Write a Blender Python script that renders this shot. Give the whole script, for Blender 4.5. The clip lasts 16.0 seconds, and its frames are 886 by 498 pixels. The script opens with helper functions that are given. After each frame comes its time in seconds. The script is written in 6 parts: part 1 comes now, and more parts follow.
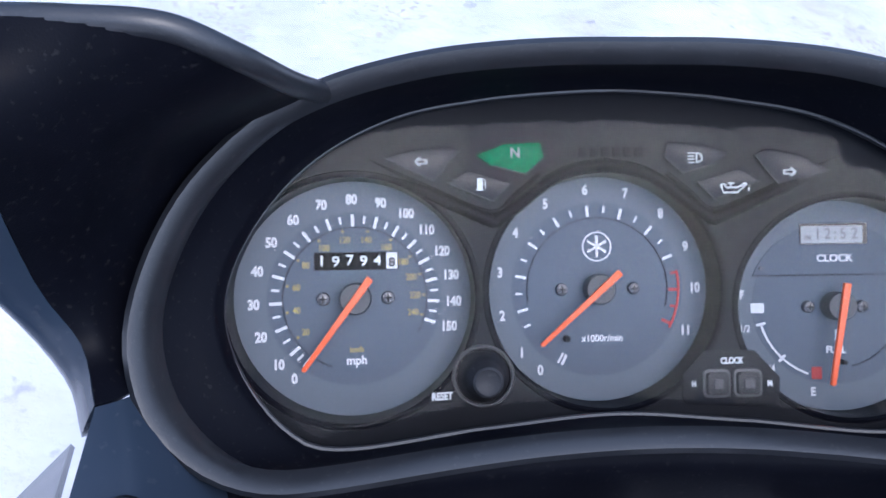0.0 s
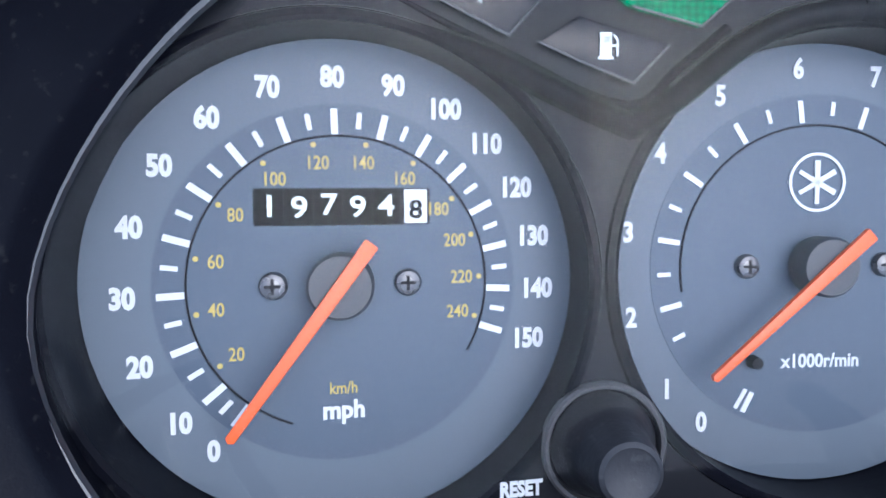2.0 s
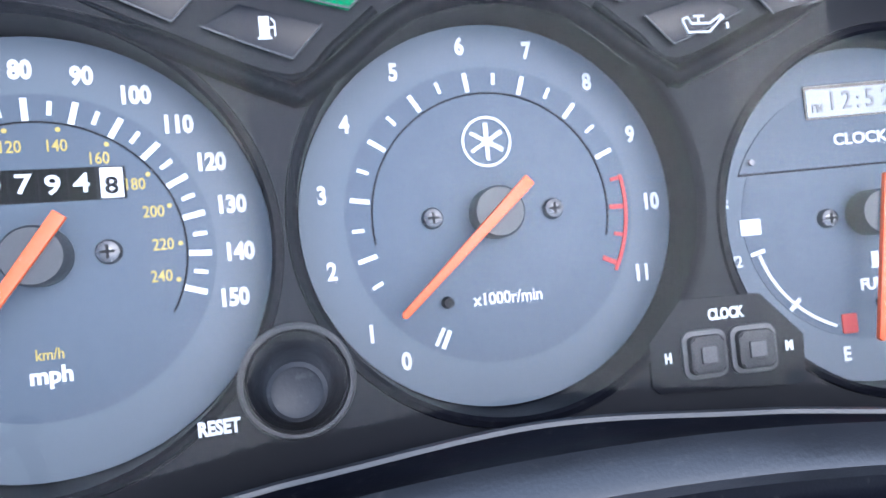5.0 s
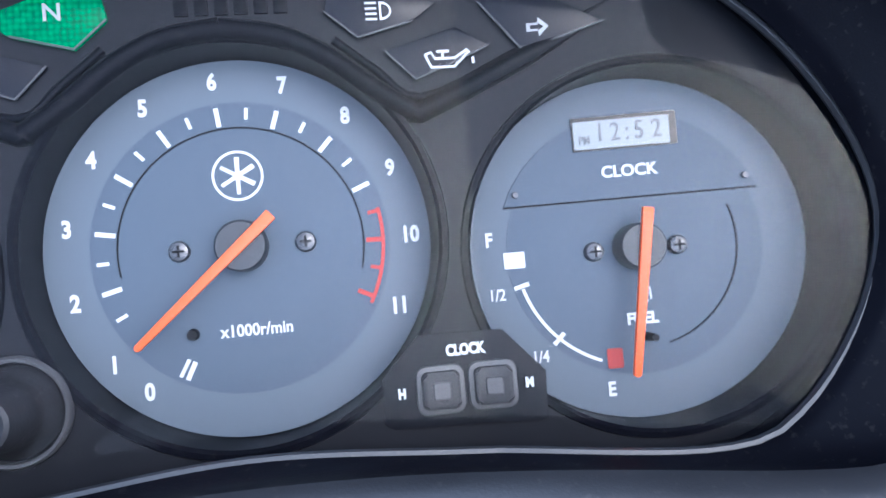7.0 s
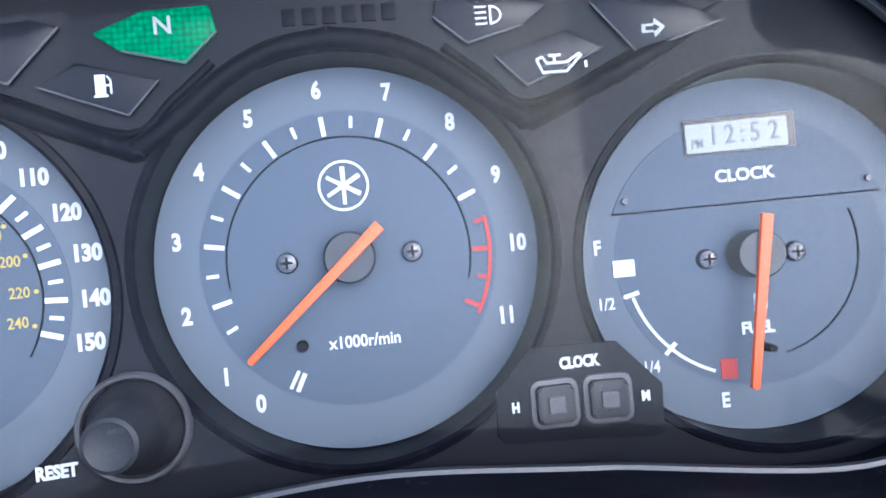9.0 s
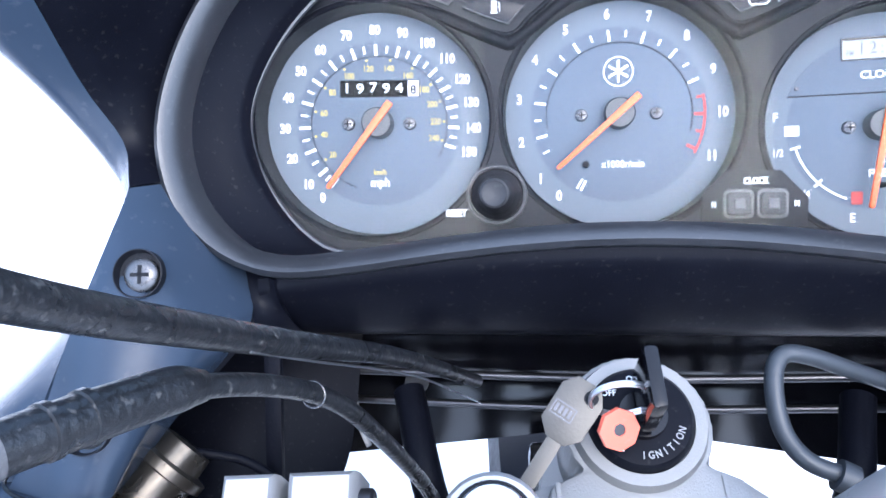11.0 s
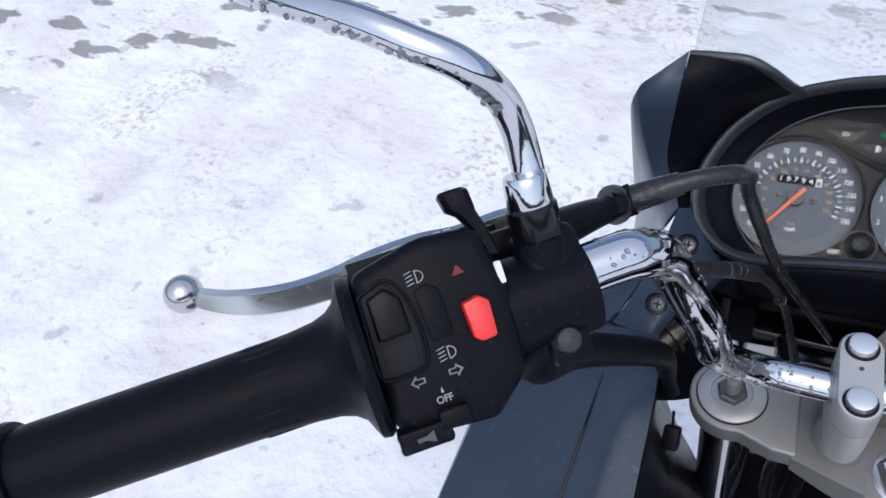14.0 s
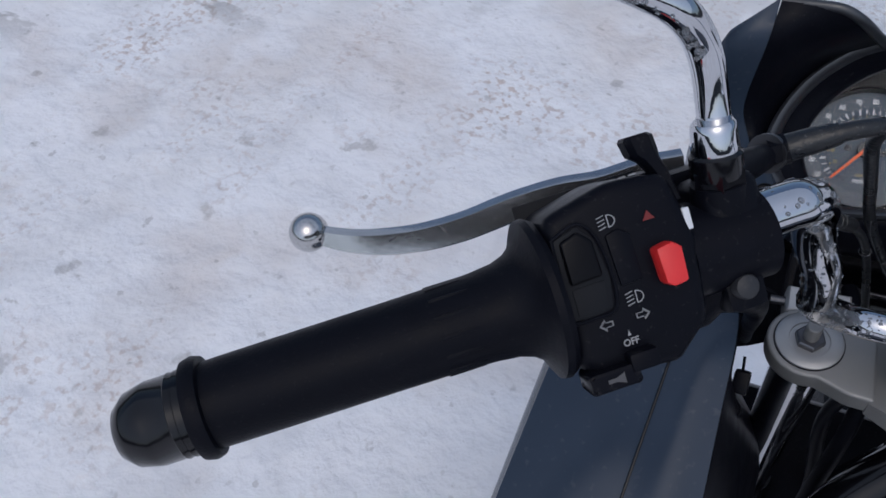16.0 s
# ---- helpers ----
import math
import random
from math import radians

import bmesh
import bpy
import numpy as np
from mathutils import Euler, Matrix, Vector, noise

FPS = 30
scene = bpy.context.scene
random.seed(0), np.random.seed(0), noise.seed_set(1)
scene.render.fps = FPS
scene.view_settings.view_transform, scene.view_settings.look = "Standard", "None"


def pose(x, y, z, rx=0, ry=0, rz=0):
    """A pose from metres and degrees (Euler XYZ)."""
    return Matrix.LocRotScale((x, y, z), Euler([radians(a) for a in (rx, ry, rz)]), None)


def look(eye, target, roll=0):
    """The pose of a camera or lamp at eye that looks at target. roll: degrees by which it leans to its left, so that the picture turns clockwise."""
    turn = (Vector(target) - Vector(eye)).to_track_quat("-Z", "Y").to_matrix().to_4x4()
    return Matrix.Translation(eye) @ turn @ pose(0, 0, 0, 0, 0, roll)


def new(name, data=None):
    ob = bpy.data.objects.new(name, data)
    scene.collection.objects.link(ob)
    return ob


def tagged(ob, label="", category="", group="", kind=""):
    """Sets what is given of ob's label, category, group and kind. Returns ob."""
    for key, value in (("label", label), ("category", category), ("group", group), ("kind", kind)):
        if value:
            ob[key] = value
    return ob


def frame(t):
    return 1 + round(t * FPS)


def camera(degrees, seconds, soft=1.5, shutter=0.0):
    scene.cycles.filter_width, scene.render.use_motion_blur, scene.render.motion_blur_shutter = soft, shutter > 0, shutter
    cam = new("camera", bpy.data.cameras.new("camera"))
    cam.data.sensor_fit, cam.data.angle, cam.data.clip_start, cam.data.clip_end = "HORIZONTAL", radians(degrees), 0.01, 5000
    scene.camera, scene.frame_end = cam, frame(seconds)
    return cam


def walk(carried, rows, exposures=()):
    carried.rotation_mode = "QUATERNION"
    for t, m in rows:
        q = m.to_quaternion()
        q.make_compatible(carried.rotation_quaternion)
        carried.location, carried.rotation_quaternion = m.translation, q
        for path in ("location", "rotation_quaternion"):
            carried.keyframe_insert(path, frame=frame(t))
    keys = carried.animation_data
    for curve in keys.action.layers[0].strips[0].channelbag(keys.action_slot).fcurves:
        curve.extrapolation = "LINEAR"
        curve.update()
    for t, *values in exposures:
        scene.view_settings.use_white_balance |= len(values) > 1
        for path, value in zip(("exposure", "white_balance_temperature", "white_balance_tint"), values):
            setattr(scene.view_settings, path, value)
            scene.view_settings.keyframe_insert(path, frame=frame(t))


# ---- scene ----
# The bike leans on its side stand. All its measures are in the frame of the instrument face:
# x to the right, y into the face, z up along it; D carries them into the world.
TILT, LEAN, HEIGHT = 50.0, 10.0, 0.95
D = Matrix.Translation((0, 0, HEIGHT)) @ Matrix.Rotation(radians(-LEAN), 4, "Y") @ Matrix.Rotation(radians(-TILT), 4, "X")

cam = camera(62.0, 16.0, soft=1.6)
PATH = [
    (0, (-0.0966, -0.3487, 0.0157), (-0.0315, 0.6491, 0.0287), -0.93),
    (0.5, (-0.1062, -0.2873, 0.0117), (-0.0005, 0.7065, -0.0246), -0.90),
    (1, (-0.1135, -0.2203, 0.0173), (-0.0079, 0.7734, -0.0201), -0.24),
    (1.5, (-0.1094, -0.1869, 0.0156), (-0.0214, 0.8087, -0.0149), -0.42),
    (2, (-0.1058, -0.1725, 0.0155), (-0.0233, 0.8223, -0.0445), -0.42),
    (2.5, (-0.1015, -0.1721, 0.0078), (-0.0181, 0.8234, -0.0367), -1.00),
    (3, (-0.0955, -0.1745, 0.0078), (-0.0107, 0.8204, -0.0457), -1.34),
    (3.5, (-0.0865, -0.1801, 0.0038), (0.0084, 0.8146, -0.0368), -2.08),
    (4, (-0.0774, -0.1881, 0.0118), (0.0422, 0.8001, -0.0837), -2.55),
    (4.5, (-0.0670, -0.1964, 0.0029), (0.0877, 0.7900, -0.0530), -3.82),
    (5, (-0.0550, -0.2000, -0.0139), (0.1398, 0.7805, 0.0119), -5.57),
    (5.2, (-0.0482, -0.2057, -0.0048), (0.1592, 0.7724, -0.0229), -5.09),
    (7.3, (0.0304, -0.2159, -0.0131), (0.1632, 0.7739, 0.0377), -5.15),
    (7.5, (0.0305, -0.2144, -0.0146), (0.1583, 0.7754, 0.0488), -5.21),
    (8, (0.0271, -0.2047, -0.0094), (0.1503, 0.7856, 0.0544), -5.61),
    (8.2, (0.0253, -0.1992, -0.0041), (0.1441, 0.7924, 0.0469), -5.71),
    (10.3, (-0.0280, -0.2792, -0.0175), (-0.0583, 0.7203, -0.0294), -3.45),
    (10.5, (-0.0301, -0.3025, -0.0318), (-0.0948, 0.6954, -0.0314), -2.75),
    (11, (-0.0366, -0.3621, -0.0508), (-0.1702, 0.6283, -0.0854), -0.84),
    (11.5, (-0.0237, -0.4152, -0.0779), (-0.2593, 0.5556, -0.1233), -0.51),
    (12, (0.0222, -0.4778, -0.0896), (-0.3523, 0.4482, -0.1385), -0.00),
    (12.5, (0.0519, -0.5618, -0.1019), (-0.3776, 0.3410, -0.1219), 2.31),
    (13, (0.0383, -0.6543, -0.0996), (-0.4018, 0.2436, -0.1052), 6.21),
    (13.5, (-0.0149, -0.7201, -0.1307), (-0.4787, 0.1655, -0.1072), 9.12),
    (14, (-0.0774, -0.7522, -0.1199), (-0.5376, 0.1355, -0.1073), 11.35),
    (14.5, (-0.1303, -0.7698, -0.1304), (-0.5726, 0.1270, -0.1310), 13.39),
    (15, (-0.1775, -0.7903, -0.1400), (-0.5884, 0.1209, -0.1664), 14.31),
    (15.5, (-0.1819, -0.7935, -0.1443), (-0.5877, 0.1196, -0.1843), 13.91),
    (16, (-0.1485, -0.7883, -0.1368), (-0.5721, 0.1156, -0.1952), 12.73),
]
EXPOSURES = [(t, e, k, 13 if t < 0.4 else 10 if t < 2 else 9) for t, e, k in (
    (0.0, 0.54, 5250), (0.5, 0.62, 5250), (1.0, 0.84, 5230), (1.5, 0.82, 5180), (2.0, 1.0, 5160), (2.5, 1.15, 5200), (3.5, 1.21, 5220), (5.0, 1.40, 5230), (8.0, 1.34, 5190), (10.3, 1.68, 5220), (11.0, 1.95, 5320),
    (11.5, 1.72, 5450), (12.0, 1.0, 5500), (12.5, 0.62, 5450), (13.0, 0.35, 5700), (13.5, 0.26, 5800), (14.0, 0.14, 5950), (14.5, -0.13, 5930), (15.0, -0.34, 5920), (16.0, -0.64, 5880),)]
walk(cam, [(t, D @ look(eye, target, roll)) for t, eye, target, roll in PATH], EXPOSURES)

# ---- light: a bright overcast winter sky ----
world = bpy.data.worlds.new("overcast_sky")
scene.world = world
world.use_nodes = True
wn = world.node_tree
sky = wn.nodes.new("ShaderNodeTexSky")
sky.sky_type, sky.sun_disc = "NISHITA", False
sky.sun_elevation, sky.sun_rotation = radians(61), radians(160)
sky.air_density, sky.dust_density, sky.ozone_density = 1.0, 4.0, 1.0
wn.links.new(sky.outputs[0], wn.nodes["Background"].inputs[0])
wn.nodes["Background"].inputs[1].default_value = 0.14
sun_data = bpy.data.lights.new("sun", "SUN")
sun_data.energy, sun_data.angle, sun_data.color = 1.0, radians(150), (1.0, 0.995, 0.985)
sun = new("sun", sun_data)
sun.matrix_world = look((0.6, -1.7, 3.3), (0, 0, 0))


# ---- materials ----
def mat(name, color, rough=0.5, metal=0.0, var=0.12, scale=60.0, bump=0.0, bump_scale=400.0, spots=0.0, coat=0.0, spec=0.5):
    m = bpy.data.materials.new(name)
    m.use_nodes = True
    nt = m.node_tree
    b = nt.nodes["Principled BSDF"]
    b.inputs["Roughness"].default_value = rough
    b.inputs["Metallic"].default_value = metal
    b.inputs["Specular IOR Level"].default_value = spec
    b.inputs["Coat Weight"].default_value = coat
    tc = nt.nodes.new("ShaderNodeTexCoord")
    n1 = nt.nodes.new("ShaderNodeTexNoise")
    n1.inputs["Scale"].default_value, n1.inputs["Detail"].default_value = scale, 6
    nt.links.new(tc.outputs["Object"], n1.inputs["Vector"])
    ramp = nt.nodes.new("ShaderNodeMapRange")
    ramp.inputs[3].default_value, ramp.inputs[4].default_value = 1 - var, 1 + var
    nt.links.new(n1.outputs[0], ramp.inputs[0])
    mul = nt.nodes.new("ShaderNodeVectorMath")
    mul.operation = "SCALE"
    mul.inputs[0].default_value = color[:3]
    nt.links.new(ramp.outputs[0], mul.inputs[3])
    last = mul.outputs[0]
    if spots:
        n3 = nt.nodes.new("ShaderNodeTexNoise")
        n3.inputs["Scale"].default_value, n3.inputs["Detail"].default_value = scale * 7, 3
        nt.links.new(tc.outputs["Object"], n3.inputs["Vector"])
        cr = nt.nodes.new("ShaderNodeMapRange")
        cr.inputs[1].default_value, cr.inputs[2].default_value = 0.62, 0.72
        nt.links.new(n3.outputs[0], cr.inputs[0])
        sm = nt.nodes.new("ShaderNodeMath")
        sm.operation = "MULTIPLY"
        sm.inputs[1].default_value = spots
        nt.links.new(cr.outputs[0], sm.inputs[0])
        mix = nt.nodes.new("ShaderNodeMix")
        mix.data_type = "RGBA"
        mix.inputs["B"].default_value = (0.32, 0.31, 0.29, 1)
        nt.links.new(sm.outputs[0], mix.inputs["Factor"])
        nt.links.new(last, mix.inputs["A"])
        last = mix.outputs["Result"]
    nt.links.new(last, b.inputs["Base Color"])
    rr = nt.nodes.new("ShaderNodeMapRange")
    rr.inputs[3].default_value, rr.inputs[4].default_value = max(0.0, rough * (1 - 1.5 * var)), min(1.0, rough * (1 + 1.5 * var))
    nt.links.new(n1.outputs[0], rr.inputs[0])
    nt.links.new(rr.outputs[0], b.inputs["Roughness"])
    if bump:
        n2 = nt.nodes.new("ShaderNodeTexNoise")
        n2.inputs["Scale"].default_value, n2.inputs["Detail"].default_value = bump_scale, 4
        nt.links.new(tc.outputs["Object"], n2.inputs["Vector"])
        bp = nt.nodes.new("ShaderNodeBump")
        bp.inputs["Strength"].default_value, bp.inputs["Distance"].default_value = bump, 0.001
        nt.links.new(n2.outputs[0], bp.inputs["Height"])
        nt.links.new(bp.outputs[0], b.inputs["Normal"])
    return m


def glow(name, color, light, strength):
    """A lit lens with a diamond-cut inside."""
    m = mat(name, color, 0.15, var=0.15, scale=900)
    nt = m.node_tree
    b = nt.nodes["Principled BSDF"]
    tc = nt.nodes.new("ShaderNodeTexCoord")
    ck = nt.nodes.new("ShaderNodeTexVoronoi")
    ck.inputs["Scale"].default_value, ck.inputs["Randomness"].default_value = 620, 0.25
    nt.links.new(tc.outputs["Object"], ck.inputs["Vector"])
    r = nt.nodes.new("ShaderNodeMapRange")
    r.inputs[1].default_value, r.inputs[2].default_value, r.inputs[3].default_value, r.inputs[4].default_value = 0.1, 0.6, strength * 2.0, strength * 0.35
    nt.links.new(ck.outputs["Distance"], r.inputs[0])
    nt.links.new(r.outputs[0], b.inputs["Emission Strength"])
    b.inputs["Emission Color"].default_value = (*light, 1)
    return m


def clear(name, tint, rough=0.02, ior=1.45):
    m = bpy.data.materials.new(name)
    m.use_nodes = True
    nt = m.node_tree
    nt.nodes.remove(nt.nodes["Principled BSDF"])
    tr, gl, mx, fr = (nt.nodes.new("ShaderNode" + k) for k in ("BsdfTransparent", "BsdfGlossy", "MixShader", "Fresnel"))
    tr.inputs[0].default_value = (*tint, 1)
    gl.inputs["Roughness"].default_value = rough
    fr.inputs[0].default_value = ior
    nt.links.new(fr.outputs[0], mx.inputs[0])
    nt.links.new(tr.outputs[0], mx.inputs[1])
    nt.links.new(gl.outputs[0], mx.inputs[2])
    nt.links.new(mx.outputs[0], nt.nodes["Material Output"].inputs[0])
    return m


BLACK = mat("black_abs_plastic", (0.0045, 0.005, 0.0085), 0.36, var=0.25, bump=0.08, bump_scale=1500, spots=0.04, spec=0.085)
SWITCH = mat("black_switch_plastic", (0.003, 0.003, 0.0045), 0.20, var=0.2, spec=0.14)
BLACK_GLOSS = mat("black_gloss_paint", (0.004, 0.004, 0.006), 0.14, var=0.15, spec=0.4)
BLACK_SOFT = mat("black_moulded_rim", (0.020, 0.0215, 0.026), 0.34, var=0.2, bump=0.1, bump_scale=1200, spots=0.06, spec=0.95)
GREY_PRINT = mat("worn_grey_print", (0.36, 0.36, 0.37), 0.6, var=0.3, scale=700)
PAINT = mat("dark_blue_grey_paint", (0.032, 0.046, 0.071), 0.24, var=0.12, scale=25, spots=0.06, spec=0.24)
DIAL = mat("dial_slate_blue", (0.070, 0.098, 0.134), 0.6, var=0.05)
DIAL_RING = mat("dial_grey_ring", (0.110, 0.138, 0.170), 0.6, var=0.05)
PLATE = mat("mask_charcoal_plastic", (0.0125, 0.0135, 0.0175), 0.45, var=0.15, bump=0.025, bump_scale=3000, spots=0.01, spec=0.14)
WHITE = mat("printed_white", (0.72, 0.74, 0.76), 0.6, var=0.03)
YELLOW = mat("printed_yellow", (0.55, 0.42, 0.1), 0.6, var=0.03)
RED = mat("printed_red", (0.5, 0.05, 0.04), 0.6, var=0.05)
# near-black for printed lines and joints, also for shade painted into recesses
DARK_PRINT_SHADE = mat("dark_print_and_shade", (0.008, 0.009, 0.012), 0.6, spec=0.2)
ORANGE = mat("needle_orange", (0.95, 0.13, 0.02), 0.4, var=0.05)
HUB = mat("needle_hub_grey", (0.036, 0.042, 0.05), 0.4, var=0.06)
RUBBER = mat("black_rubber", (0.005, 0.0055, 0.009), 0.42, var=0.25, scale=90, bump=0.2, bump_scale=900, spots=0.02, spec=0.08)
RUBBER_WET = mat("wet_cable_rubber", (0.012, 0.013, 0.015), 0.30, var=0.3, scale=60, bump=0.5, bump_scale=350, spots=0.18)
CHROME = mat("chrome", (0.60, 0.61, 0.64), 0.06, 1.0, var=0.1, bump=0.05, bump_scale=260)
STEEL = mat("bright_steel", (0.74, 0.74, 0.76), 0.30, 1.0, var=0.12, bump=0.05)
CLAMP = mat("satin_clamp_alloy", (0.47, 0.465, 0.46), 0.45, 0.5, var=0.08, scale=60, bump=0.12, bump_scale=1500)
FORK_CAP = mat("turned_fork_cap", (0.36, 0.36, 0.36), 0.40, 0.6, var=0.1, scale=80, bump=0.08, bump_scale=1800)
ALLOY = mat("cast_alloy_silver", (0.25, 0.245, 0.238), 0.45, 0.5, var=0.12, scale=35, bump=0.22, bump_scale=1400, spots=0.06)
ALLOY_POL = mat("polished_lever_alloy", (0.56, 0.555, 0.56), 0.17, 0.95, var=0.16, scale=40, bump=0.05, spots=0.06)
KEY_METAL = mat("worn_nickel_key", (0.105, 0.098, 0.088), 0.46, 0.6, var=0.2, scale=120, bump=0.08, bump_scale=900)
KNOB = mat("worn_knob_rubber", (0.026, 0.027, 0.031), 0.5, var=0.2, bump=0.15, bump_scale=700, spots=0.06, spec=0.4)
KEY_EDGE = mat("worn_grey_key_edge", (0.085, 0.085, 0.09), 0.45, var=0.35, scale=500, spots=0.2)
DIAL_SCREW = mat("blackened_dial_screw", (0.12, 0.12, 0.125), 0.28, 0.8, var=0.25, scale=300)
DRUM = mat("matt_black_drum", (0.005, 0.005, 0.006), 0.7, var=0.1, spec=0.1)
SCREW = mat("dark_screw_steel", (0.12, 0.12, 0.13), 0.35, 0.9, var=0.2)
COPPER = mat("brown_copper_band", (0.16, 0.085, 0.045), 0.35, 0.7, var=0.35, scale=120)
BRASS = mat("tarnished_brass", (0.13, 0.115, 0.095), 0.30, 0.85, var=0.35, scale=90, bump=0.1)
RED_BTN = mat("red_switch_plastic", (0.75, 0.03, 0.03), 0.35, var=0.1)
KEY_TAG = mat("orange_red_key_tag", (0.75, 0.16, 0.1), 0.45, var=0.2, spots=0.1)
LCD = mat("lcd_glass", (0.30, 0.33, 0.345), 0.25, var=0.06)
LCD_SEG = mat("lcd_segments", (0.12, 0.13, 0.14), 0.3)
GREEN = glow("green_neutral_lens", (0.0, 0.05, 0.02), (0.0, 0.45, 0.15), 0.24)
GREEN.node_tree.nodes["Principled BSDF"].inputs["Specular IOR Level"].default_value = 0.1
TELL = mat("smoked_telltale", (0.007, 0.008, 0.014), 0.16, var=0.1, spec=0.22)
GLASS = clear("instrument_glass", (0.97, 0.97, 0.97), 0.015, 1.22)
SCREEN = clear("smoked_windscreen", (0.93, 0.94, 0.945), 0.06, 1.05)


def snow_material():
    m = bpy.data.materials.new("trodden_snow")
    m.use_nodes = True
    nt = m.node_tree
    b = nt.nodes["Principled BSDF"]
    b.inputs["Roughness"].default_value = 0.75
    b.inputs["Subsurface Weight"].default_value = 0.0
    tc = nt.nodes.new("ShaderNodeTexCoord")

    def noise_node(scale, detail, lo, hi, stretch=None):
        n = nt.nodes.new("ShaderNodeTexNoise")
        n.inputs["Scale"].default_value, n.inputs["Detail"].default_value = scale, detail
        if stretch:
            mp = nt.nodes.new("ShaderNodeMapping")
            mp.inputs["Scale"].default_value = stretch
            mp.inputs["Rotation"].default_value = (0, 0, 0.5)
            nt.links.new(tc.outputs["Object"], mp.inputs[0])
            nt.links.new(mp.outputs[0], n.inputs["Vector"])
        else:
            nt.links.new(tc.outputs["Object"], n.inputs["Vector"])
        r = nt.nodes.new("ShaderNodeMapRange")
        r.inputs[1].default_value, r.inputs[2].default_value = lo, hi
        nt.links.new(n.outputs[0], r.inputs[0])
        return n, r.outputs[0]

    def blend(fac, k, a, color):
        s = nt.nodes.new("ShaderNodeMath")
        s.operation = "MULTIPLY"
        s.inputs[1].default_value = k
        nt.links.new(fac, s.inputs[0])
        mx = nt.nodes.new("ShaderNodeMix")
        mx.data_type = "RGBA"
        nt.links.new(s.outputs[0], mx.inputs["Factor"])
        if isinstance(a, tuple):
            mx.inputs["A"].default_value = a
        else:
            nt.links.new(a, mx.inputs["A"])
        mx.inputs["B"].default_value = color
        return mx.outputs["Result"]

    _, dirt = noise_node(1.3, 8, 0.46, 0.68, (1.0, 0.3, 1.0))
    _, rust = noise_node(1.9, 10, 0.50, 0.72)
    _, mott = noise_node(9.0, 8, 0.45, 0.75)
    _, grit = noise_node(30.0, 6, 0.64, 0.71)
    _, clod = noise_node(7.5, 10, 0.66, 0.70)
    col = blend(dirt, 0.60, (0.90, 0.90, 0.92, 1), (0.64, 0.61, 0.58, 1))
    col = blend(mott, 0.24, col, (0.60, 0.60, 0.62, 1))
    col = blend(rust, 0.55, col, (0.64, 0.54, 0.47, 1))
    _, tread = noise_node(3.6, 12, 0.54, 0.66, (1.0, 0.55, 1.0))
    _, bright = noise_node(5.2, 10, 0.52, 0.66)
    col = blend(tread, 0.32, col, (0.58, 0.57, 0.58, 1))
    col = blend(bright, 0.55, col, (0.92, 0.92, 0.94, 1))
    col = blend(clod, 0.42, col, (0.33, 0.31, 0.29, 1))
    col = blend(grit, 0.28, col, (0.34, 0.32, 0.30, 1))
    _, patch = noise_node(2.4, 6, 0.50, 0.64, (1.0, 0.6, 1.0))
    _, fleck = noise_node(46.0, 6, 0.52, 0.64)
    _, crumb = noise_node(17.0, 8, 0.69, 0.72)
    col = blend(crumb, 0.42, col, (0.38, 0.36, 0.35, 1))
    soil = nt.nodes.new("ShaderNodeMath")
    soil.operation = "MULTIPLY"
    nt.links.new(patch, soil.inputs[0])
    nt.links.new(fleck, soil.inputs[1])
    col = blend(soil.outputs[0], 0.62, col, (0.48, 0.36, 0.30, 1))
    near = nt.nodes.new("ShaderNodeVectorMath")
    near.operation = "DOT_PRODUCT"
    near.inputs[1].default_value = (-0.5, 0.85, 0.0)
    nt.links.new(tc.outputs["Object"], near.inputs[0])
    rg = nt.nodes.new("ShaderNodeMapRange")
    rg.inputs[1].default_value, rg.inputs[2].default_value, rg.inputs[3].default_value, rg.inputs[4].default_value = 1.58, 1.95, 0.0, 1.0
    nt.links.new(near.outputs["Value"], rg.inputs[0])
    _, slush = noise_node(4.6, 12, 0.565, 0.605, (0.9, 1.9, 1.0))
    both = nt.nodes.new("ShaderNodeMath")
    both.operation = "MULTIPLY"
    nt.links.new(slush, both.inputs[0])
    nt.links.new(rg.outputs[0], both.inputs[1])
    col = blend(both.outputs[0], 0.80, col, (0.20, 0.19, 0.185, 1))
    nt.links.new(col, b.inputs["Base Color"])
    n, _ = noise_node(10.0, 10, 0, 1)
    bp = nt.nodes.new("ShaderNodeBump")
    bp.inputs["Strength"].default_value, bp.inputs["Distance"].default_value = 0.55, 0.05
    nt.links.new(n.outputs[0], bp.inputs["Height"])
    nt.links.new(bp.outputs[0], b.inputs["Normal"])
    return m


ICE = mat("wet_ice_beads", (0.45, 0.47, 0.5), 0.05, 0.0, var=0.1, spec=0.9)
ICE.node_tree.nodes["Principled BSDF"].inputs["Transmission Weight"].default_value = 0.75
ICE.node_tree.nodes["Principled BSDF"].inputs["IOR"].default_value = 1.31
SNOW = snow_material()


# ---- helpers of this scene ----
def thing(name, label, category, origin=(0, 0, 0), group="", frame_of=None):
    e = new(name)
    e.empty_display_size = 0.02
    e.matrix_world = (frame_of or D) @ Matrix.Translation(origin)
    e["base"] = origin
    return tagged(e, label, category, group)


